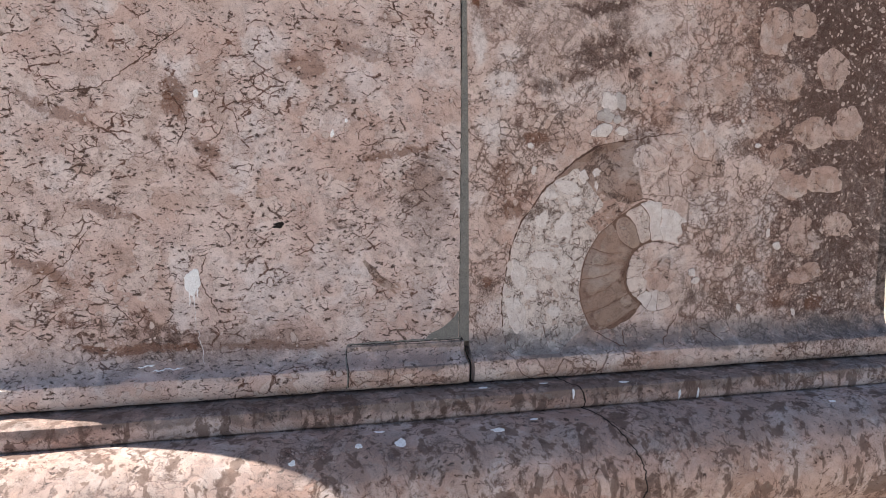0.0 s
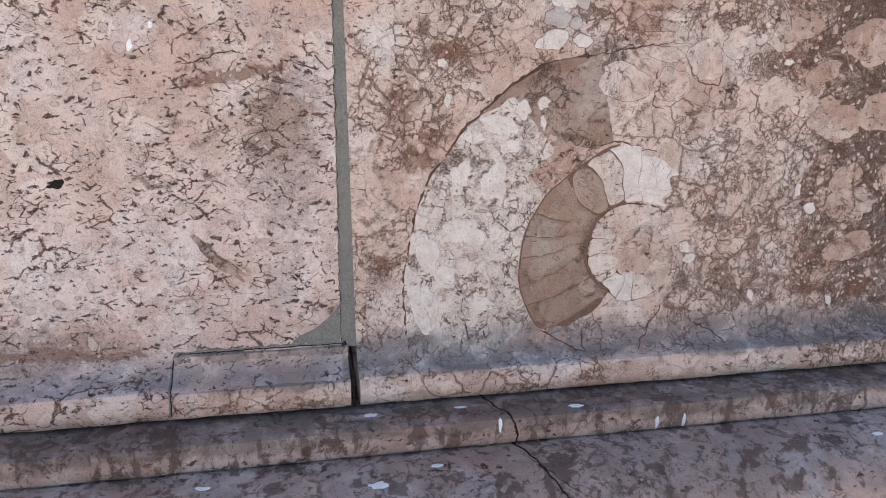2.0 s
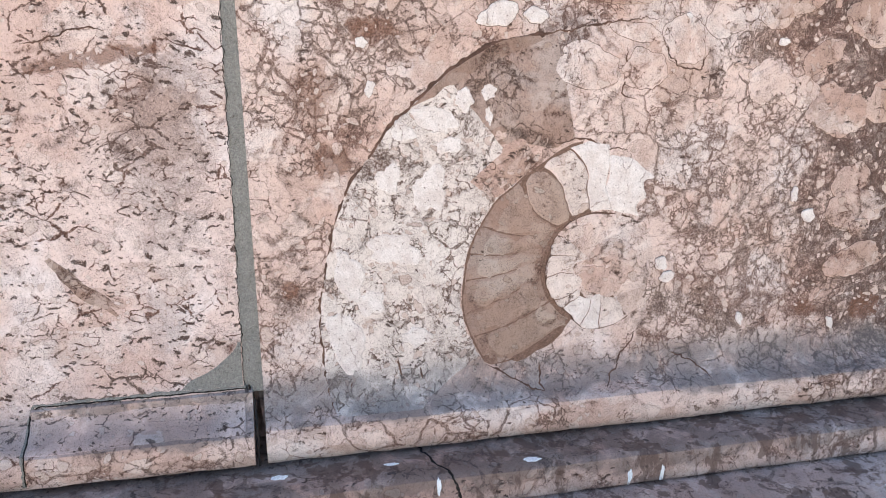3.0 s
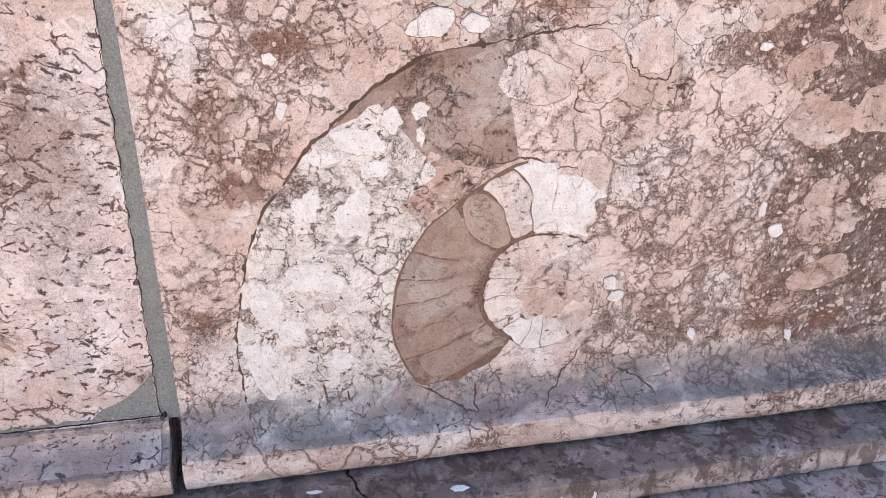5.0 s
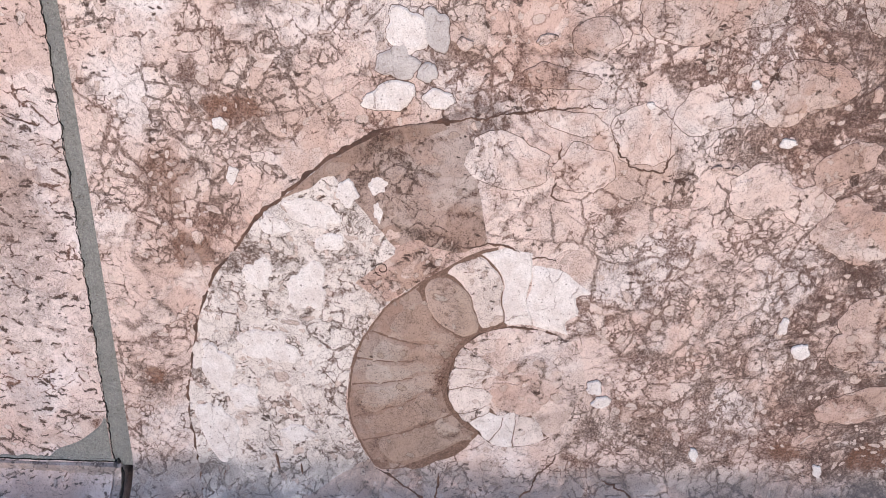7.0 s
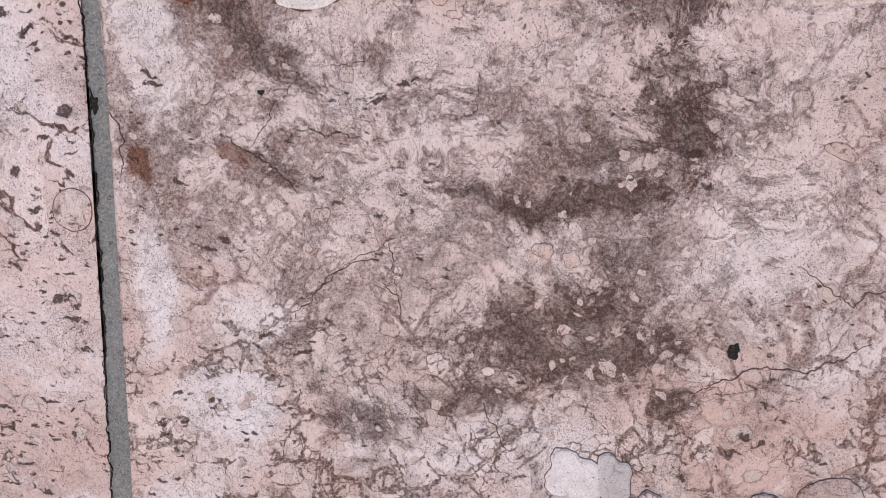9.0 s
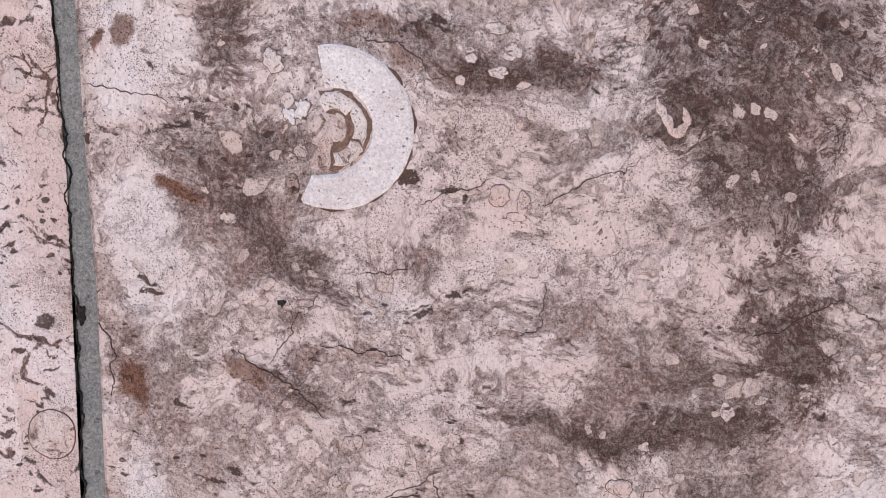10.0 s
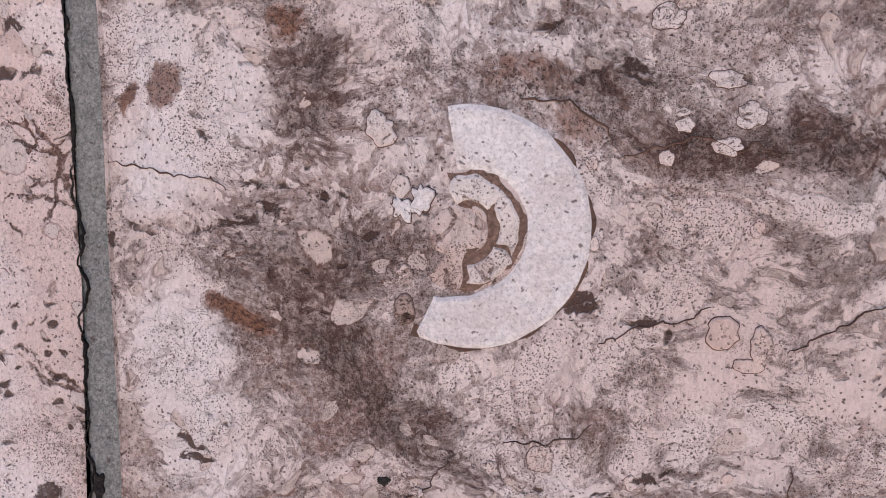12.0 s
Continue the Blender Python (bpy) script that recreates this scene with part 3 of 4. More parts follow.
def ribbon_wall(name, x_left, x_right, z0, z1, depth, material, ragged, parent=None, label="", step=0.004):
    """An upright strip with ragged edges, set back by depth behind the face."""
    k = int((z1 - z0) / step)
    verts, faces = [], []
    for i in range(k + 1):
        z = z0 + (z1 - z0) * i / k
        j = ragged * (noise.noise(Vector((3.0, 1.0, z * 60.0))) + 0.6 * noise.noise(Vector((9.0, 2.0, z * 190.0))))
        g = 1.6 * ragged * noise.noise(Vector((5.0, 7.0, z * 120.0)))
        a, b = x_left(z) + j, x_right(z) + g
        for x, y in ((a, FACE + 0.03), (a, FACE + depth + 0.0006), (a + 0.0006, FACE + depth), ((a + b) / 2, FACE + depth - 0.0002), (b - 0.0004, FACE + depth), (b, FACE + 0.03)):
            verts.append((x, y + 0.25 * rough(x, y, z, 0.001), z))
    for i in range(k):
        for j in range(5):
            p = i * 6 + j
            faces.append((p, p + 1, p + 7, p + 6))
    return mesh_object(name, verts, faces, material, parent, True, label)


joint = tagged(ribbon_wall("mortar_joint", lambda z: joint_left(z) - 0.0012, lambda z: joint_right(z) + 0.0020, 1.036, 1.75, 0.0006, MORTAR, 0.0005),
               "grey mortar joint with a thin dark crack along it", "mortar joint", kind="structure")

# ---- surface of the slab and inlays in it ----
FACE_CURVE = [(1.046, FACE)] + [(z, y) for y, z in cavetto[1:]] + [(z, y) for y, z in lip[:4]]


def surface(z):
    """The y of the slab's front at height z."""
    if z >= 1.046:
        return FACE
    for (za, ya), (zb, yb) in zip(FACE_CURVE, FACE_CURVE[1:]):
        if z >= zb:
            return yb + (ya - yb) * (z - zb) / max(1e-6, za - zb)
    return FACE_CURVE[-1][1]


def wobble(x, z, seed, scale, amount):
    return amount * noise.noise(Vector((x * scale + seed * 7.3, seed * 3.1, z * scale)))


def on_slab(u, v, lift):
    return (u, surface(v) - lift, v)


BASE_LINE = fillet + torus
BASE_RUN = [0.0]
for (ya, za), (yb, zb) in zip(BASE_LINE, BASE_LINE[1:]):
    BASE_RUN.append(BASE_RUN[-1] + math.hypot(yb - ya, zb - za))


def base_run(y, z):
    """How far down the base's profile the place nearest to (y, z) lies."""
    return min(zip(BASE_RUN, BASE_LINE), key=lambda e: (e[1][0] - y) ** 2 + (e[1][1] - z) ** 2)[0]


def on_base(u, v, lift):
    """A place on the base: u along it, v down its profile."""
    v = min(max(v, 0.0), BASE_RUN[-1] - 1e-6)
    for k in range(len(BASE_RUN) - 1):
        if v < BASE_RUN[k + 1] or k == len(BASE_RUN) - 2:
            (ya, za), (yb, zb) = BASE_LINE[k], BASE_LINE[k + 1]
            t = (v - BASE_RUN[k]) / max(1e-9, BASE_RUN[k + 1] - BASE_RUN[k])
            d = Vector((yb - ya, zb - za)).normalized()
            y, z = ya + (yb - ya) * t + d.y * lift, za + (zb - za) * t - d.x * lift
            return (u, y + rough(u, y, z, 0.0016), z + 0.5 * rough(u + 5.0, y, z, 0.0016))


def stone_bit(name, x, z, rx, rz, turn, material, parent, rise=0.0007, seed=0.0, ragged=0.28, rim=0.0009, label="", count=30, place=on_slab):
    """A rounded stone set in the face, a little proud, in a ring of clay; sizes in metres."""
    c, s = math.cos(radians(turn)), math.sin(radians(turn))

    def ring(grow, lift):
        out = []
        for k in range(count):
            a = 2 * math.pi * k / count
            f = 1 + ragged * (noise.noise(Vector((1.3 * math.cos(a) + seed, 1.3 * math.sin(a), x * 91))) + 0.3 * noise.noise(Vector((4 * math.cos(a), 4 * math.sin(a) + seed, z * 77))))
            u, v = (rx * f + grow) * math.cos(a), (rz * f + grow) * math.sin(a)
            px, pz = x + u * c - v * s, z + u * s + v * c
            out.append(place(px, pz, lift))
        return out

    def solid(nm, rings, mat, par, lab=""):
        verts = [v for r in rings for v in r]
        faces = []
        for i in range(len(rings) - 1):
            for k in range(count):
                faces.append((i * count + k, i * count + (k + 1) % count, (i + 1) * count + (k + 1) % count, (i + 1) * count + k))
        faces.append(tuple((len(rings) - 1) * count + k for k in range(count)))
        return mesh_object(nm, verts, faces, mat, par, False, lab)

    inset = min(rx, rz) * 0.12
    body = solid(name, [ring(0, -0.002), ring(0, rise * 0.5), ring(-inset, rise)], material, parent, label)
    if rim:
        solid("clay_rim", [ring(rim, -0.002), ring(rim * 0.7, rise * 0.22)], SEAM, body)
    return body


def polar_patch(name, centre, a0, a1, r0, r1, material, parent, rise=0.0006, bow=0.0, ragged=0.0008, seed=0.0, label="", na=None, nr=8):
    """A patch between two radii (functions of the angle in degrees); bow bends its ends along the radius."""
    na = na or max(6, int(abs(a1 - a0) / 2.5))
    verts, faces = [], []
    for i in range(na + 1):
        for j in range(nr + 1):
            t, q = i / na, j / nr
            a = a0 + (a1 - a0) * t
            r = r0(a) + (r1(a) - r0(a)) * q
            aa = radians(a + bow * math.sin(math.pi * q) * (a1 - a0) / 20.0)
            x, z = centre[0] + r * math.cos(aa), centre[1] + r * math.sin(aa)
            x += wobble(x, z, seed, 140.0, ragged) + wobble(x, z, seed + 3, 420.0, ragged * 0.5)
            z += wobble(x, z, seed + 5, 140.0, ragged) + wobble(x, z, seed + 8, 420.0, ragged * 0.5)
            z = max(z, 1.0165)
            edge = i in (0, na) or j in (0, nr)
            verts.append((x, surface(z) - (rise * 0.35 if edge else rise) - 0.2 * rough(x, 0, z, 0.0006), z))
    w = nr + 1
    for i in range(na):
        for j in range(nr):
            p = i * w + j
            faces.append((p, p + w, p + w + 1, p + 1))
    border = [j for j in range(w)] + [i * w + nr for i in range(1, na + 1)] + [na * w + j for j in range(nr - 1, -1, -1)] + [i * w for i in range(na - 1, 0, -1)]
    base_at = len(verts)
    for b in border:
        x, y, z = verts[b]
        verts.append((x, surface(z) + 0.002, z))
    m = len(border)
    for k in range(m):
        faces.append((border[k], border[(k + 1) % m], base_at + (k + 1) % m, base_at + k))
    return mesh_object(name, verts, faces, material, parent, False, label)


def by_angle(table):
    """A smooth radius by angle, through a few knots."""
    table = sorted(table)

    def radius(a):
        if a <= table[0][0]:
            return table[0][1]
        for (p, u), (q, v) in zip(table, table[1:]):
            if a <= q:
                t = (a - p) / (q - p)
                t = t * t * (3 - 2 * t)
                return u + (v - u) * t
        return table[-1][1]
    return radius


def vein(path, width, material, parent, name="vein", lift=0.00035, ragged=0.0016, seed=0.0, place=on_slab, fade=True):
    """A thin seam that wanders through a few turning points; it thins out to its ends."""
    pts = []
    for (xa, za), (xb, zb) in zip(path, path[1:]):
        k = max(3, int(math.hypot(xb - xa, zb - za) / 0.0007))
        for i in range(k):
            t = i / k
            pts.append((xa + (xb - xa) * t, za + (zb - za) * t))
    pts.append(path[-1])
    pts = [(x + wobble(x, z, seed, 110.0, ragged) + wobble(x, z, seed + 2, 420.0, ragged * 0.45) + wobble(x, z, seed + 9, 1000.0, ragged * 0.2), z + wobble(x, z, seed + 4, 110.0, ragged) + wobble(x, z, seed + 6, 420.0, ragged * 0.4)) for x, z in pts]
    verts, faces = [], []
    last = len(pts) - 1
    for i, (x, z) in enumerate(pts):
        p, q = pts[max(0, i - 1)], pts[min(last, i + 1)]
        d = Vector((q[0] - p[0], q[1] - p[1]))
        d = d.normalized() if d.length > 1e-9 else Vector((1, 0))
        t = i / last
        w = width * (0.5 + 0.9 * abs(noise.noise(Vector((x * 160, seed, z * 160))))) * (min(1.0, 6 * t, 6 * (1 - t)) * 0.9 + 0.1 if fade else 1.0) / 2
        for sgn, up in ((-1, -0.0015), (-1, lift * 0.6), (0, lift), (1, lift * 0.6), (1, -0.0015)):
            px, pz = x - d.y * w * sgn, z + d.x * w * sgn
            verts.append(place(px, pz, up))
    for i in range(last):
        for j in range(4):
            faces.append((i * 5 + j, i * 5 + j + 1, i * 5 + j + 6, i * 5 + j + 5))
    return mesh_object(name, verts, faces, material, parent, False)


# ---- the large ammonite ----
C = (0.592, 1.115)
rim_out = by_angle([(100, 0.203), (121, 0.213), (134, 0.214), (148, 0.219), (161, 0.227), (172, 0.230), (190, 0.239), (203, 0.247), (215, 0.250)])
rim_mid = by_angle([(50, 0.098), (62, 0.104), (80, 0.110), (103, 0.114), (120, 0.110), (133, 0.110), (146, 0.114), (171, 0.118), (194, 0.122), (216, 0.122), (225, 0.102), (233, 0.078), (240, 0.055)])
core_r = by_angle([(-180, 0.049), (-130, 0.043), (-100, 0.050), (-60, 0.049), (-15, 0.047), (10, 0.051), (45, 0.056), (75, 0.053), (125, 0.054), (175, 0.049), (235, 0.043)])
ammonite = tagged(new("ammonite_fossil"), "large sliced spiral ammonite of white calcite and brown chambers in marble", "fossil")
polar_patch("clay_bed", C, 100, 238, lambda a: core_r(a) - 0.004, lambda a: rim_mid(a) + 0.0006, BED, ammonite, 0.00022, label="dark brown clay round the chambers")
polar_patch("clay_edge", C, 106, 212, lambda a: rim_out(a) - 0.004, lambda a: rim_out(a) + 0.0009 + 0.0012 * max(0.0, math.sin(radians((a - 106) * 3.2))), SEAM, ammonite, 0.0002, seed=2.0, ragged=0.0026, na=160, label="dark brown outer edge of the shell")
polar_patch("outer_whorl", C, 129, 212, lambda a: rim_mid(a) + 0.0012, rim_out, CALCITE, ammonite, 0.0005, nr=24, na=80, ragged=0.0014, seed=4.0, label="white cracked calcite of the body whorl")
polar_patch("matrix_infill", C, 103, 129, lambda a: rim_mid(a) + 0.004 + 0.03 * max(0.0, (a - 112) / 17), lambda a: rim_out(a) - 0.003, GREYBROWN, ammonite, 0.0004, seed=6.0, nr=12, label="grey-brown sediment in the mouth of the shell")
polar_patch("rose_infill", C, 121, 146, lambda a: rim_mid(a) + 0.0015, lambda a: rim_mid(a) + 0.03, ROSE, ammonite, 0.00062, seed=8.0, label="rose-coloured sediment")
polar_patch("shell_mouth", C, 107, 139, lambda a: rim_out(a) - 0.0015 - 0.011 * max(0.0, 1 - ((a - 120) / 18) ** 2), lambda a: rim_out(a) - 0.0004, CHAMBER, ammonite, 0.00058, seed=9.0, ragged=0.0015, label="brown sediment under the shell's outer edge")


def septum(inner, outer, bow=0.0, lobe=0.0, waves=2.5):
    """The angle of a chamber's wall from its inner end (0) to its outer end (1)."""
    return lambda q: inner + (outer - inner) * q + bow * math.sin(math.pi * q) + lobe * math.sin(2 * math.pi * waves * q) * math.sin(math.pi * q)


def chamber(first, last, r0, r1, gap, material, rise, seed, label="", ragged=0.001, corner=0.0, na=14, nr=12, rim=0.3):
    """One chamber between two curved walls, with worn, rounded corners."""
    walls = (first, last) if first(0.5) < last(0.5) else (last, first)

    def at(t, q):
        a = walls[0](q) + gap + (walls[1](q) - walls[0](q) - 2 * gap) * t
        pinch = corner * (abs(2 * t - 1) ** 3)
        r_in, r_out = r0(a) + pinch, r1(a) - pinch
        return a, r_in + (r_out - r_in) * q

    verts = []
    for i in range(na + 1):
        for j in range(nr + 1):
            a, r = at(i / na, j / nr)
            x, z = C[0] + r * math.cos(radians(a)), C[1] + r * math.sin(radians(a))
            x, z = x + wobble(x, z, seed, 120.0, ragged) + wobble(x, z, seed + 3, 430.0, ragged * 0.45), z + wobble(x, z, seed + 5, 120.0, ragged) + wobble(x, z, seed + 8, 430.0, ragged * 0.45)
            edge = i in (0, na) or j in (0, nr)
            verts.append((x, surface(z) - (rise * rim if edge else rise) - 0.2 * rough(x, 0, z, 0.0006), z))
    w = nr + 1
    faces = [(i * w + j, (i + 1) * w + j, (i + 1) * w + j + 1, i * w + j + 1) for i in range(na) for j in range(nr)]
    border = [j for j in range(w)] + [i * w + nr for i in range(1, na + 1)] + [na * w + j for j in range(nr - 1, -1, -1)] + [i * w for i in range(na - 1, 0, -1)]
    first_low, m = len(verts), len(border)
    verts += [(verts[b][0], surface(verts[b][2]) + 0.002, verts[b][2]) for b in border]
    faces += [(border[k], border[(k + 1) % m], first_low + (k + 1) % m, first_low + k) for k in range(m)]
    return mesh_object("chamber", verts, faces, material, ammonite, False, label)


SEPTA = [septum(134, 131, 4), septum(141, 156, 5), septum(152, 168, 5), septum(165, 179, 4), septum(181, 193, 3), septum(206, 203, 2), septum(237, 222)]
for k, (a, b) in enumerate(zip(SEPTA, SEPTA[1:])):
    chamber(a, b, lambda q: core_r(q) + 0.0022, lambda q: rim_mid(q) - 0.001, 0.0, CHAMBER, 0.0004, 10.0, "brown chamber", 0.0008)
    fill = chamber(a, b, lambda q: core_r(q) + 0.006, lambda q: rim_mid(q) - 0.008, 0.9, CHAMBER_LIGHT, 0.0006, 70.0 + k, "grey-brown sediment in the chamber", 0.0030, corner=0.006)
    fill.name = "chamber_fill"
PALE_SEPTA = [septum(134, 131, 4), septum(118, 120, -3, 0.8, 1.0), septum(102, 106, -4, 1.5, 1.0), septum(82, 88, 3, 2.0, 1.0), septum(55, 60, 5, 4.0, 1.5)]
for k, (mat, inner, outer, lab) in enumerate(((CHAMBER_GREY, 0.003, 0.003, "grey chamber"), (CHAMBER_PALE, 0.003, 0.002, "pale mottled chamber"), (CALCITE_SMOOTH, 0.002, 0.0005, "white chamber"), (CALCITE_SMOOTH, 0.002, 0.009, "white cracked chamber"))):
    chamber(PALE_SEPTA[k], PALE_SEPTA[k + 1], lambda q: core_r(q) + inner, lambda q: rim_mid(q) - outer, 0.3, mat, 0.0007, 21.0, lab, 0.0014, corner=0.004 if k == 0 else 0.0015, na=20)
polar_patch("core_edge", C, 62, 306, lambda a: core_r(a if a < 236 else a - 360) - 0.003, lambda a: core_r(a if a < 236 else a - 360) + 0.0003, SEAM, ammonite, 0.0003, ragged=0.0012, seed=29.0, label="thin dark outline of the centre")
polar_patch("core", C, -180, 179, lambda a: 0.0006, lambda a: core_r(a) - 0.0006, NODULE_STONE, ammonite, 0.0008, seed=30.0, nr=10, ragged=0.0014, label="rose centre of the spiral")
WEDGES = [septum(128, 136), septum(136, 158, 4), septum(176, 181, -3), septum(214, 207, 2), septum(226, 221), septum(252, 251, 4, 2.0, 1.0), septum(276, 273, 0, 2.0, 1.0), septum(309, 303)]
for k, mat in enumerate((CHAMBER_PALE, CHAMBER_PALE, CHAMBER_PALE, CHAMBER_PALE, CALCITE_SMOOTH, CALCITE_SMOOTH, CHAMBER_PALE)):
    piece = chamber(WEDGES[k], WEDGES[k + 1], lambda q: 0.021 + 0.004 * math.sin(radians(q * 5)), lambda q: core_r(q if q < 236 else q - 360) - 0.0008, 0.55, mat, 0.0012, 40.0, "", 0.0012, corner=0.001, na=8, nr=8, rim=0.87)
    piece.name = "core_chamber"
polar_patch("core_bed", C, 134, 306, lambda a: 0.021, lambda a: core_r(a if a < 236 else a - 360) - 0.001, BED, ammonite, 0.00095, ragged=0.0015, seed=48.0, label="brown clay between the core chambers")
polar_patch("core_centre", (C[0] + 0.008, C[1] + 0.006), -180, 178, lambda a: 0.0005, lambda a: 0.026 + 0.003 * math.sin(radians(2 * a)), ROSE, ammonite, 0.0013, ragged=0.003, seed=51.0, label="speckled grey-pink centre")
PLATES = [
    (0.448, 1.246, 19, 9, -15), (0.424, 1.238, 10, 7, -20), (0.445, 1.194, 14, 18, 0), (0.412, 1.202, 11, 11, 0),
    (0.460, 1.227, 10, 6, 20), (0.418, 1.145, 21, 13, -10), (0.397, 1.103, 11, 11, 0), (0.379, 1.075, 13, 26, 10),
    (0.410, 1.042, 17, 16, 0), (0.386, 1.035, 8, 10, 0), (0.437, 1.042, 6, 10, 20), (0.434, 1.071, 12, 9, 0), (0.472, 1.262, 7, 9, 0), (0.380, 1.125, 11, 22, 10),
]
for k, (x, z, rx, rz, turn) in enumerate(PLATES):
    stone_bit("calcite_plate", x, z, rx / 1000, rz / 1000, turn, CALCITE_SMOOTH if z > 1.06 else CALCITE, ammonite, 0.0007 + 0.00004 * k, k * 1.7, 0.5, 0.0004, count=48)

# ---- the small ammonite ----
D = (0.379, 1.584)
small = tagged(new("small_ammonite_fossil"), "small white crescent-shaped ammonite section in pink marble", "fossil")
s_in = by_angle([(-125, 0.0195), (-112, 0.016), (-90, 0.014), (-67, 0.013), (-14, 0.0125), (51, 0.0128), (104, 0.0124)])
polar_patch("clay_edge", D, -114, 60, lambda a: 0.024, lambda a: 0.0267 + 0.0004 * math.sin(a * 0.2), SEAM, small, 0.0002, ragged=0.0008, seed=60.0, label="thin brown edge of the shell")
polar_patch("inner_seam", D, 115, -93, lambda a: 0.0036, lambda a: 0.0127, BED, small, 0.00025, ragged=0.0012, seed=63.0, label="dark brown seam inside the whorl")
polar_patch("clay_bed", D, -125, 120, lambda a: 0.0008, lambda a: 0.0135, ROSE, small, 0.00015, ragged=0.0008, seed=60.0, label="dark brown clay round the shell")
polar_patch("outer_whorl", D, -112, 103, lambda a: s_in(a) + 0.0004, lambda a: 0.0263, SHELL_WHITE, small, 0.0005, ragged=0.0003, seed=61.0, nr=12, label="smooth white calcite whorl with pits")
for k, (a, b, r, q, mat) in enumerate(((110, 44, 0.0058, 0.0115, CHAMBER_PALE), (43, -28.4, 0.0068, 0.0112, CHAMBER_PALE), (-29, -88, 0.0070, 0.0120, CHAMBER_PALE), (70, -60, 0.0040, 0.0052, NODULE_DULL))):
    polar_patch("inner_chamber", D, a, b, lambda t: r, lambda t: q, mat, small, 0.0006, ragged=0.0010, bow=-2.0, seed=64.0 + k)
stone_bit("shell_core", D[0] - 0.0022, D[1] - 0.0006, 0.0058, 0.0052, 0, ROSE, small, 0.0004, 2.0, 0.3, 0.0)
stone_bit("shell_end", 0.3665, 1.5655, 0.0022, 0.0034, 10, GREYBROWN, small, 0.0006, 3.0, 0.3, 0.0003)
stone_bit("shell_piece", 0.3685, 1.5895, 0.0022, 0.0036, 0, CALCITE_SMOOTH, small, 0.0006, 5.0, 0.8, 0.0004)
stone_bit("shell_piece", 0.3645, 1.5875, 0.0020, 0.0026, 20, CALCITE_SMOOTH, small, 0.0006, 8.0, 0.8, 0.0004)

# ---- nodules and shell fragments in the slabs ----
NODULES_HIGH = [
    (0.769, 1.471, 30, 36, 10), (0.689, 1.388, 38, 22, 10), (0.796, 1.404, 22, 27, 0),
    (0.816, 1.487, 20, 22, 0), (0.870, 1.418, 28, 28, 0), (0.844, 1.327, 34, 23, 0), (0.755, 1.343, 26, 17, 0),
    (0.903, 1.341, 26, 25, 0),
    (0.870, 1.255, 31, 22, 0), (0.811, 1.247, 30, 20, 0), (0.741, 1.272, 24, 16, 0), (0.897, 1.186, 26, 19, 0),
    (0.838, 1.161, 30, 18, 0),
]
NODULES = [
    (0.658, 1.307, 20, 20, 0), (0.693, 1.325, 17, 15, 0), (0.742, 1.328, 17, 12, 20), (0.614, 1.314, 22, 7, -8),
    (0.576, 1.287, 29, 16, -10), (0.623, 1.284, 19, 17, 0), (0.738, 1.282, 17, 12, 20), (0.789, 1.295, 21, 12, 30),
    (0.773, 1.265, 15, 14, 0), (0.799, 1.264, 12, 10, 0), (0.807, 1.242, 17, 16, 0), (0.603, 1.340, 24, 6, 0),
    (0.843, 1.113, 30, 16, 15), (0.832, 1.188, 20, 15, 20), (0.621, 1.366, 14, 12, 0), (0.593, 1.343, 14, 7, 0),
]
PEBBLES_PALE = [
    (0.721, 1.342, 3.2, 2.8, 0), (0.659, 1.327, 2.8, 2.4, 0), (0.749, 1.307, 5.6, 3.2, 0), (0.791, 1.157, 5.9, 7.2, 0),
    (0.774, 1.177, 3.6, 7.2, 0), (0.649, 1.121, 5.2, 6.5, 0), (0.656, 1.109, 7.0, 5.0, 0), (0.730, 1.065, 3.0, 6.5, 25),
    (0.827, 1.054, 3.2, 6.0, 20), (0.393, 1.304, 5.0, 4.0, 0), (0.492, 1.267, 6.7, 5.6, 0), (0.492, 1.249, 2.8, 7.0, 10),
    (0.399, 1.271, 3.6, 6.6, -10), (0.359, 1.604, 3.6, 3.4, 0), (0.366, 1.573, 1.9, 1.8, 0), (0.434, 1.567, 3.8, 3.2, 0), (0.442, 1.565, 2.4, 3.4, 0),
]
PEBBLES_SMALL = [
    (0.422, 1.609, 1.8, 1.5, 0), (0.421, 1.6115, 1.3, 0.9, 0), (0.419, 1.531, 1.8, 1.6, 0), (0.439, 1.535, 1.1, 1.0, 0),
    (0.516, 1.500, 2.4, 3.0, 30), (0.496, 1.466, 3.0, 3.8, 20), (0.540, 1.465, 1.8, 2.8, 20), (0.391, 1.476, 3.4, 2.8, 0),
    (0.385, 1.461, 2.2, 2.6, 0), (0.484, 1.469, 4.2, 3.2, 0), (0.496, 1.435, 3.2, 2.3, 0), (0.424, 1.454, 1.8, 3.0, 0),
    (0.466, 1.413, 3.2, 2.2, 0), (0.538, 1.421, 3.2, 2.6, 0), (0.591, 1.364, 5.6, 3.2, 20), (0.543, 1.359, 4.6, 3.6, 0),
]
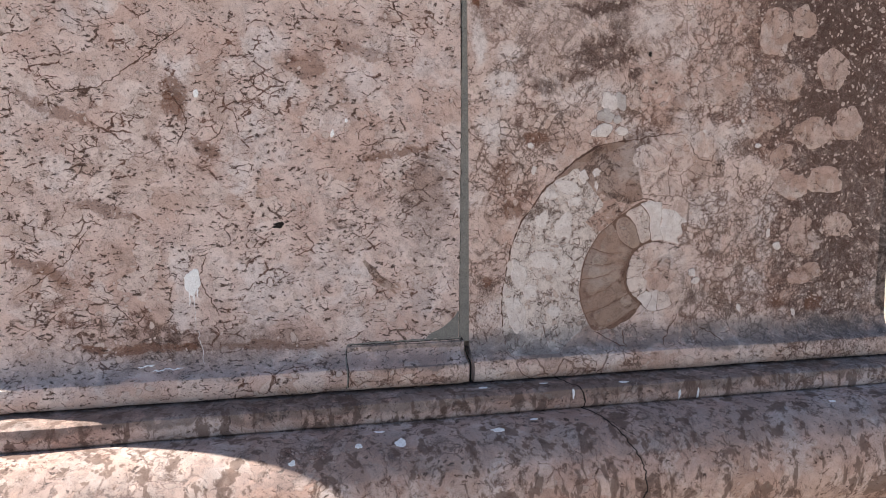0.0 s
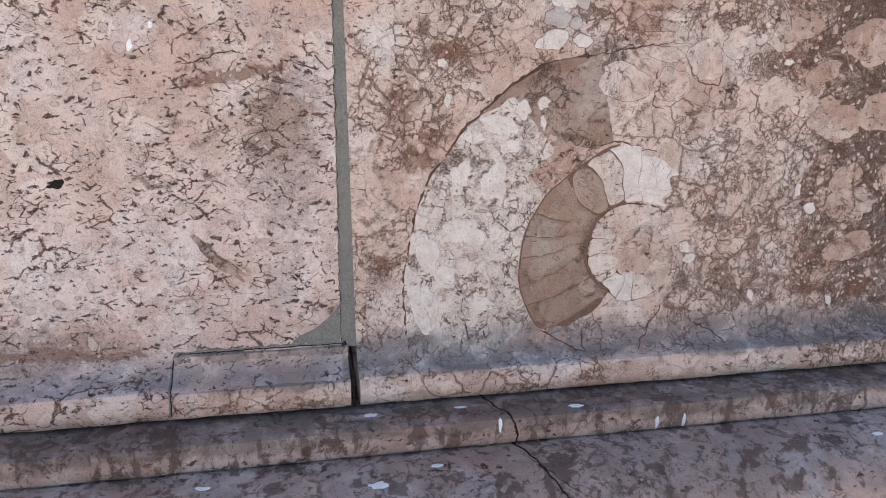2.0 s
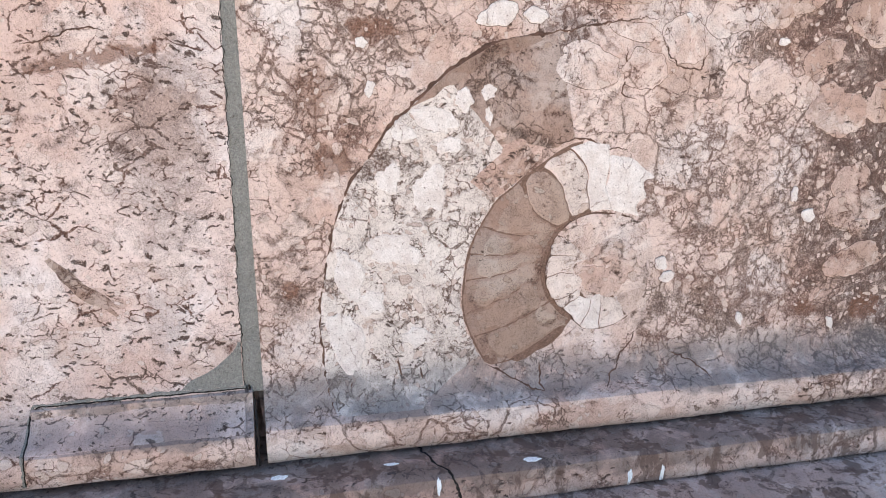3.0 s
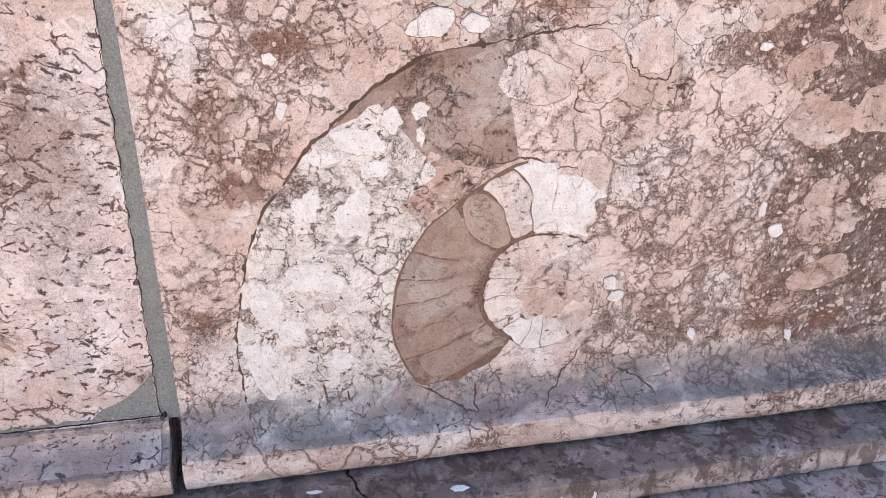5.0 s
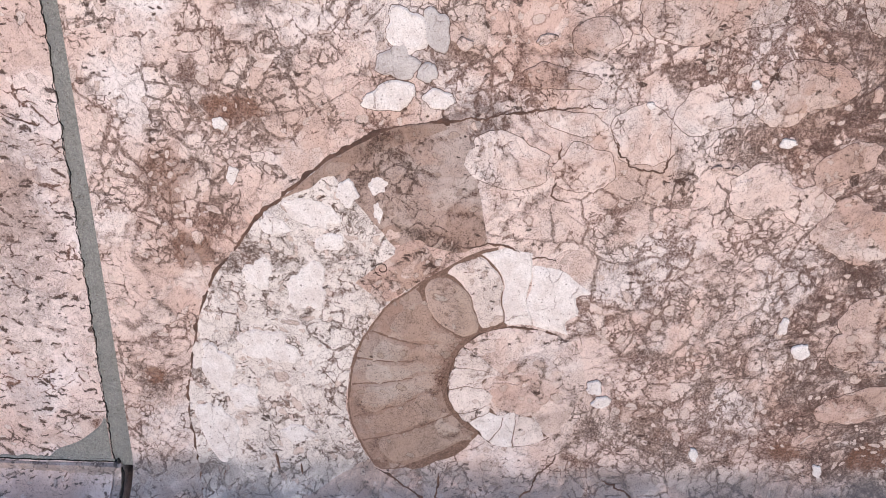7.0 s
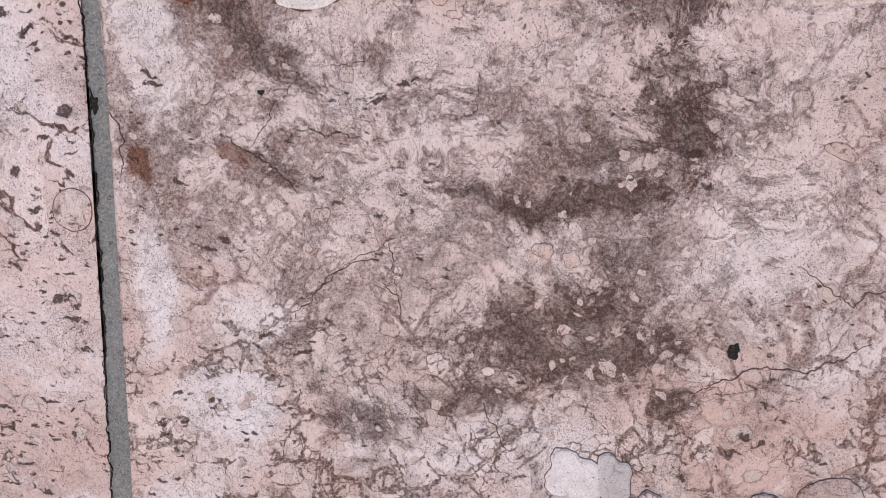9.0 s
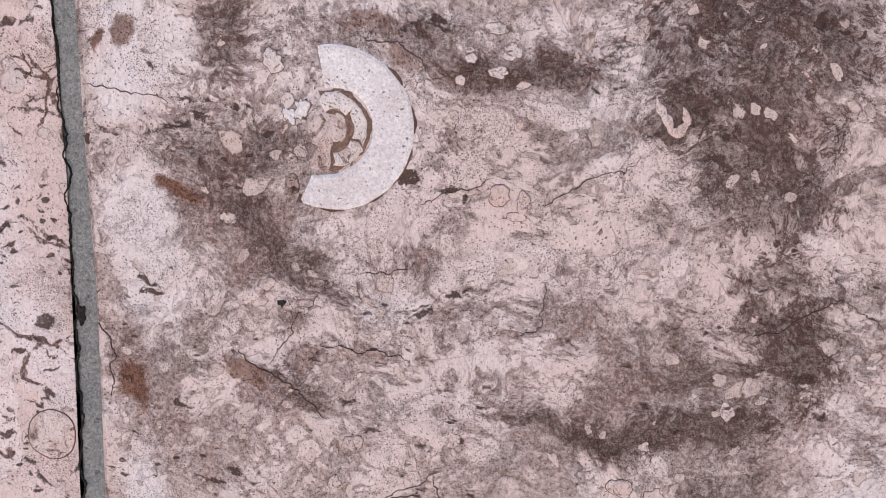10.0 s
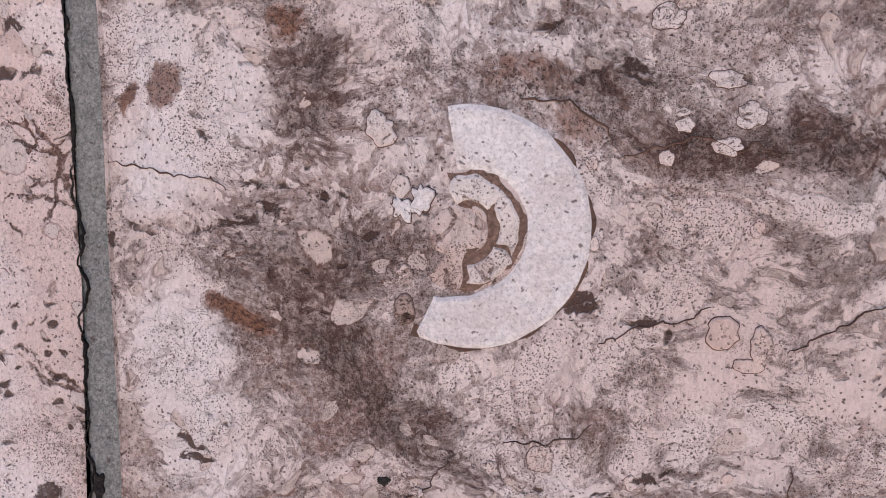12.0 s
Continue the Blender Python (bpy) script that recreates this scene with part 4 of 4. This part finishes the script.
PEBBLES_ROSE = [
    (0.429, 1.6185, 3.6, 1.9, 0), (0.416, 1.630, 3.0, 2.4, 0), (0.4345, 1.6115, 3.0, 2.6, 0), (0.4305, 1.605, 3.0, 1.8, 0),
    (0.440, 1.560, 2.8, 1.6, 0), (0.364, 1.592, 2.1, 2.2, 0), (0.596, 1.519, 6.0, 3.0, -20), (0.495, 1.209, 7.0, 7.0, 0),
    (0.506, 1.251, 6.0, 6.0, 0), (0.502, 1.234, 5.6, 4.0, 20), (0.373, 1.227, 3.5, 5.5, 0), (0.416, 1.284, 4.2, 3.5, 0),
    (0.397, 1.285, 3.5, 3.1, 0), (0.368, 1.236, 2.5, 3.6, 0), (0.353, 1.234, 2.1, 3.4, 0), (0.385, 1.247, 4.9, 2.4, -20)
]
PEBBLES_TAN = [
    (0.4385, 1.589, 1.3, 2.0, -20), (0.399, 1.5345, 3.0, 2.8, 0), (0.394, 1.570, 1.5, 0.6, 15), (0.419, 1.602, 1.4, 1.7, 0),
    (0.404, 1.600, 1.3, 1.5, 0), (0.388, 1.531, 1.6, 1.5, 0), (0.372, 1.523, 1.6, 1.0, 0), (0.406, 1.583, 0.9, 1.5, -10),
    (0.845, 1.145, 11, 7, 20), (0.797, 1.339, 3.2, 4.9, 0), (0.707, 1.289, 3.5, 1.4, 10), (0.719, 1.289, 2.8, 2.1, 0), (0.444, 1.413, 4.3, 6.0, 20),
]
PATCH = [
    (0.509, 1.365, 12, 14, 20, 1), (0.502, 1.347, 12, 10, 0, 0), (0.526, 1.366, 8, 12, 15, 0), (0.500, 1.327, 17, 9, 10, 1),
    (0.529, 1.325, 9, 7, 0, 1), (0.521, 1.341, 6, 6, 0, 0),
]
for k, (x, z, rx, rz, turn) in enumerate(NODULES + NODULES_HIGH):
    stone_bit("nodule", x, z, rx / 1000, rz / 1000, turn, NODULE_STONE if z < 1.33 and x < 0.78 else NODULE_DULL, right_slab, 0.00025 + 0.00003 * k, k * 2.1, 0.34, 0.0006, count=60)
for table, mat, nm in ((PEBBLES_PALE, CALCITE_SMOOTH, "shell_fragment"), (PEBBLES_SMALL, NODULE_STONE, "shell_fragment"), (PEBBLES_ROSE, NODULE_STONE, "rose_nodule"), (PEBBLES_TAN, ROSE, "tan_fragment")):
    for k, (x, z, rx, rz, turn) in enumerate(table):
        stone_bit(nm, x, z, rx / 1000, rz / 1000, turn, mat if z < 1.4 else NODULE_STONE, right_slab, 0.00025 + 0.00002 * k if z > 1.4 or x < 0.52 else 0.0016 + 0.00002 * k, k * 1.3 + 5, 0.45, min(0.0004, 0.09 * rx / 1000))
coil = [(0.495 + 0.0055 * t * math.cos(11.0 * t), 1.209 + 0.0055 * t * math.sin(11.0 * t)) for t in (0.15 + 0.85 * k / 28 for k in range(29))]
vein(coil, 0.0006, SEAM, right_slab, "coil_line", 0.0014, 0.0004, 3.0)
vein([(0.4800, 1.6010), (0.4830, 1.5965), (0.4850, 1.5915), (0.4885, 1.5905), (0.4900, 1.5945), (0.4885, 1.5985)], 0.0036, NODULE_STONE, right_slab, "shell_fragment", 0.0006, 0.0014, 17.0)
for k, (x, z, rx, rz, turn, pale) in enumerate(PATCH):
    stone_bit("calcite_plate", x, z, rx / 1000, rz / 1000, turn, CALCITE_SMOOTH if pale else GREY_CALCITE, right_slab, 0.0008 + 0.0001 * k, k + 11.0, 0.4, 0.0006, count=40)
stone_bit("rose_nodule", 0.283, 1.469, 0.0085, 0.0095, 0, NODULE_STONE, left_slab, 0.0004, 2.0, 0.1, 0.0006)
for x, z, rx, rz, turn in ((0.055, 1.201, 7, 3.6, 15), (0.187, 1.126, 28, 6.0, -42), (0.364, 1.5245, 1.4, 1.2, 0), (0.2945, 1.514, 1.5, 3.2, 0), (0.568, 1.432, 2.6, 3.4, 0)):
    stone_bit("dark_pit", x, z, rx / 1000, rz / 1000, turn, GREYBROWN if rx > 20 else GAP, left_slab if x < 0.3 else right_slab, 0.0002, x * 40, 0.6, 0.0)

# ---- seams and cracks ----
VEINS_A = [
    [(0.477, 1.297), (0.509, 1.306), (0.536, 1.311), (0.577, 1.319), (0.632, 1.325)], [(0.536, 1.223), (0.554, 1.228), (0.569, 1.231), (0.592, 1.223), (0.615, 1.218)],
    [(0.605, 1.303), (0.607, 1.285), (0.605, 1.267), (0.617, 1.259)], [(0.636, 1.308), (0.652, 1.287), (0.672, 1.284), (0.679, 1.299)],
    [(0.494, 1.043), (0.516, 1.028), (0.541, 1.018)], [(0.663, 1.040), (0.685, 1.028), (0.697, 1.018)], [(0.597, 1.018), (0.609, 1.030), (0.631, 1.062)], [(0.540, 1.040), (0.539, 1.018)],
]
VEINS_B = [
    [(0.297, 1.592), (0.306, 1.591), (0.317, 1.590), (0.325, 1.588)],
    [(0.408, 1.562), (0.418, 1.566), (0.431, 1.571)], [(0.391, 1.535), (0.401, 1.539), (0.408, 1.543)], [(0.377, 1.511), (0.394, 1.511), (0.409, 1.509)],
    [(0.446, 1.563), (0.461, 1.573), (0.477, 1.580)], [(0.360, 1.502), (0.370, 1.519), (0.382, 1.533)], [(0.384, 1.438), (0.403, 1.456), (0.420, 1.469), (0.425, 1.442)],
    [(0.443, 1.520), (0.451, 1.525), (0.452, 1.537)], [(0.570, 1.529), (0.548, 1.541), (0.518, 1.526)],
]
VEINS_C = [
    [(0.380, 1.428), (0.394, 1.448), (0.414, 1.462)], [(0.554, 1.412), (0.578, 1.426), (0.602, 1.427), (0.623, 1.440)], [(0.589, 1.471), (0.611, 1.456), (0.631, 1.470)],
    [(0.466, 1.397), (0.475, 1.375)], [(0.419, 1.450), (0.428, 1.433)],
    [(0.410, 1.602), (0.425, 1.606), (0.445, 1.604)], [(0.385, 1.613), (0.398, 1.612), (0.410, 1.604)], [(0.300, 1.512), (0.306, 1.500), (0.304, 1.486)], [(0.350, 1.508), (0.365, 1.498), (0.380, 1.486)],
]
VEINS_D = [
    [(0.162, 1.301), (0.199, 1.312), (0.218, 1.312)], [(-0.033, 1.306), (-0.016, 1.313), (-0.009, 1.330)], [(-0.214, 1.356), (-0.146, 1.371), (-0.048, 1.447)],
    [(-0.031, 1.173), (-0.045, 1.137), (-0.020, 1.086)], [(-0.258, 1.117), (-0.200, 1.156), (-0.166, 1.207)], [(-0.070, 1.366), (-0.052, 1.330), (-0.066, 1.299)],
]
for table, width, par in ((VEINS_A, 0.0017, right_slab), (VEINS_B, 0.0004, right_slab), (VEINS_C, 0.0006, right_slab), (VEINS_D, 0.0016, left_slab)):
    for k, path in enumerate(table):
        vein(path, width, SEAM, par, seed=k + width * 5000, ragged=0.0030)

# ---- repair block and cement beside the joint ----
block_rows = [(1.10, 1.0392), (1.070, 1.0388), (1.0672, 1.0370), (1.0668, 1.030), (1.0640, 1.022), (1.0560, 1.0165), (1.0465, 1.0145)]
block_rows += [(1.0405, 1.0120), (1.0390, 1.006), (1.0392, 0.994), (1.0420, 0.9880), (1.050, 0.9850), (1.10, 0.985)]
block = tagged(sweep("repair_block", block_rows, 0.140, 0.3005, MARBLE_R, wear=0.0016, step=0.004), "small inset marble repair block with a rounded lower edge", "stone block", kind="structure")
vein([(0.1375, 0.990), (0.1380, 1.030), (0.1420, 1.0405), (0.210, 1.0412), (0.296, 1.0415)], 0.0032, MORTAR, left_slab, "mortar_line", 0.0006, 0.0012, 3.0, fade=False)
vein([(0.1385, 0.990), (0.1392, 1.034), (0.1450, 1.0395), (0.297, 1.0400)], 0.0012, GAP, left_slab, "crack", 0.0012, 0.0008, 5.0, fade=False)
cement = tagged(new("cement_patch"), "triangular grey cement patch beside the joint", "cement patch")
rows, verts, faces = 24, [], []
for i in range(rows + 1):
    t = i / rows
    z = 1.0425 + 0.036 * t
    reach = 0.046 * (1 - t) ** 1.5 * (1 + 0.25 * noise.noise(Vector((z * 90, 2, 0)))) + 0.002
    for j in range(9):
        x = joint_left(z) - 0.0005 - reach * j / 8
        verts.append((x, surface(z) - (0.0001 if j == 8 else 0.0005), z))
for i in range(rows):
    for j in range(8):
        p = i * 9 + j
        faces.append((p, p + 1, p + 10, p + 9))
mesh_object("cement", verts, faces, MORTAR, cement)
vein([(joint_left(z) + 0.0004, z) for z in (1.040, 1.2, 1.35, 1.45, 1.52, 1.58, 1.64, 1.74)], 0.00065, GAP, joint, "crack", 0.0004, 0.0021, 12.0, fade=False)
vein([(0.3035, 0.986), (0.3032, 1.010), (0.3020, 1.030), (0.2975, 1.042)], 0.0023, GAP, joint, "gap", 0.0006, 0.0008, 14.0, fade=False)

# ---- crack and white splashes on the base ----
CRACK = [(0.428, 1.06, 0.981), (0.437, 1.03, 0.980), (0.450, 1.006, 0.976), (0.4535, 1.0035, 0.962), (0.451, 1.006, 0.949), (0.470, 0.957, 0.943), (0.484, 0.926, 0.928), (0.494, 0.910, 0.911), (0.496, 0.897, 0.880), (0.491, 0.896, 0.855), (0.495, 0.905, 0.83)]
vein([(x, base_run(y, z)) for x, y, z in CRACK], 0.0024, GAP, base, "crack", 0.0006, 0.0025, 21.0, on_base, False)
vein([(0.455, base_run(0.98, 0.949)), (0.480, base_run(0.95, 0.94)), (0.500, base_run(0.935, 0.925))], 0.0009, GAP, base, "crack", 0.0004, 0.0025, 25.0, on_base)
SPLASHES = [
    (0.318, 1.024, 0.981, 6, 3), (0.516, 1.020, 0.981, 7, 3), (0.405, 1.030, 0.981, 5, 1.6), (0.437, 1.0036, 0.967, 1.6, 7), (0.597, 1.0036, 0.965, 1.6, 8),
    (0.626, 1.0036, 0.965, 1.6, 8), (0.191, 0.950, 0.943, 6, 8), (0.316, 0.965, 0.948, 8, 4), (0.371, 0.975, 0.950, 5, 2), (0.168, 0.975, 0.950, 6, 2),
    (0.139, 0.955, 0.945, 4, 4), (0.815, 0.960, 0.947, 5, 3), (0.06, 0.94, 0.938, 5, 4),
]
for k, (x, y, z, rx, rz) in enumerate(SPLASHES):
    ob = stone_bit("white_splash", x, base_run(y, z), rx / 1000, rz / 1000, 0, LIME, None, 0.0006, k * 3.3, 0.6, 0.0, count=36, place=on_base)
    tagged(ob, "dried white bird dropping on the marble base moulding", "bird dropping", "white splashes")
for k, (x, z, rx, rz, turn) in enumerate(((-0.052, 1.131, 9.5, 15, -5), (-0.041, 1.364, 3, 5, 0), (0.124, 1.317, 2.4, 5, -15), (0.142, 1.334, 1.8, 3, 0))):
    ob = stone_bit("white_splash", x, z, rx / 1000, rz / 1000, turn, LIME, None, 0.0006, k * 2.3 + 1, 0.35, 0.0, count=40)
    tagged(ob, "white paint spot on the veined slab", "paint spot", "white splashes")
    if k == 0:
        for j, (dx, drop) in enumerate(((-0.005, 0.030), (0.000, 0.024), (0.005, 0.020), (0.001, 0.060))):
            vein([(x + dx, z - 0.006), (x + dx + 0.001, z - drop)], 0.0022 if j < 3 else 0.0009, LIME, ob, "drip", 0.0005, 0.0012, 31.0 + j)

# ---- in the distance beside the pedestal ----
house = tagged(new("distant_building"), "plain shaded plaster building beyond the sunlit paving", "building")
box_mesh("wall", (8.0, 15.0, 0.0), (30.0, 22.0, 7.0), PLASTER, house)
for k, path in enumerate(([(-0.105, 1.0225), (-0.085, 1.0245), (-0.066, 1.0225)], [(-0.075, 1.0130), (-0.062, 1.0140)], [(-0.120, 1.0275), (-0.100, 1.0290)], [(-0.047, 1.070), (-0.044, 1.045), (-0.040, 1.026)])):
    ob = vein(path, 0.0016 if k < 3 else 0.0007, LIME, None, "white_streak", 0.0005, 0.0024, 50.0 + k)
    tagged(ob, "thin white scrape on the lower edge of the slab", "scrape", "white splashes")
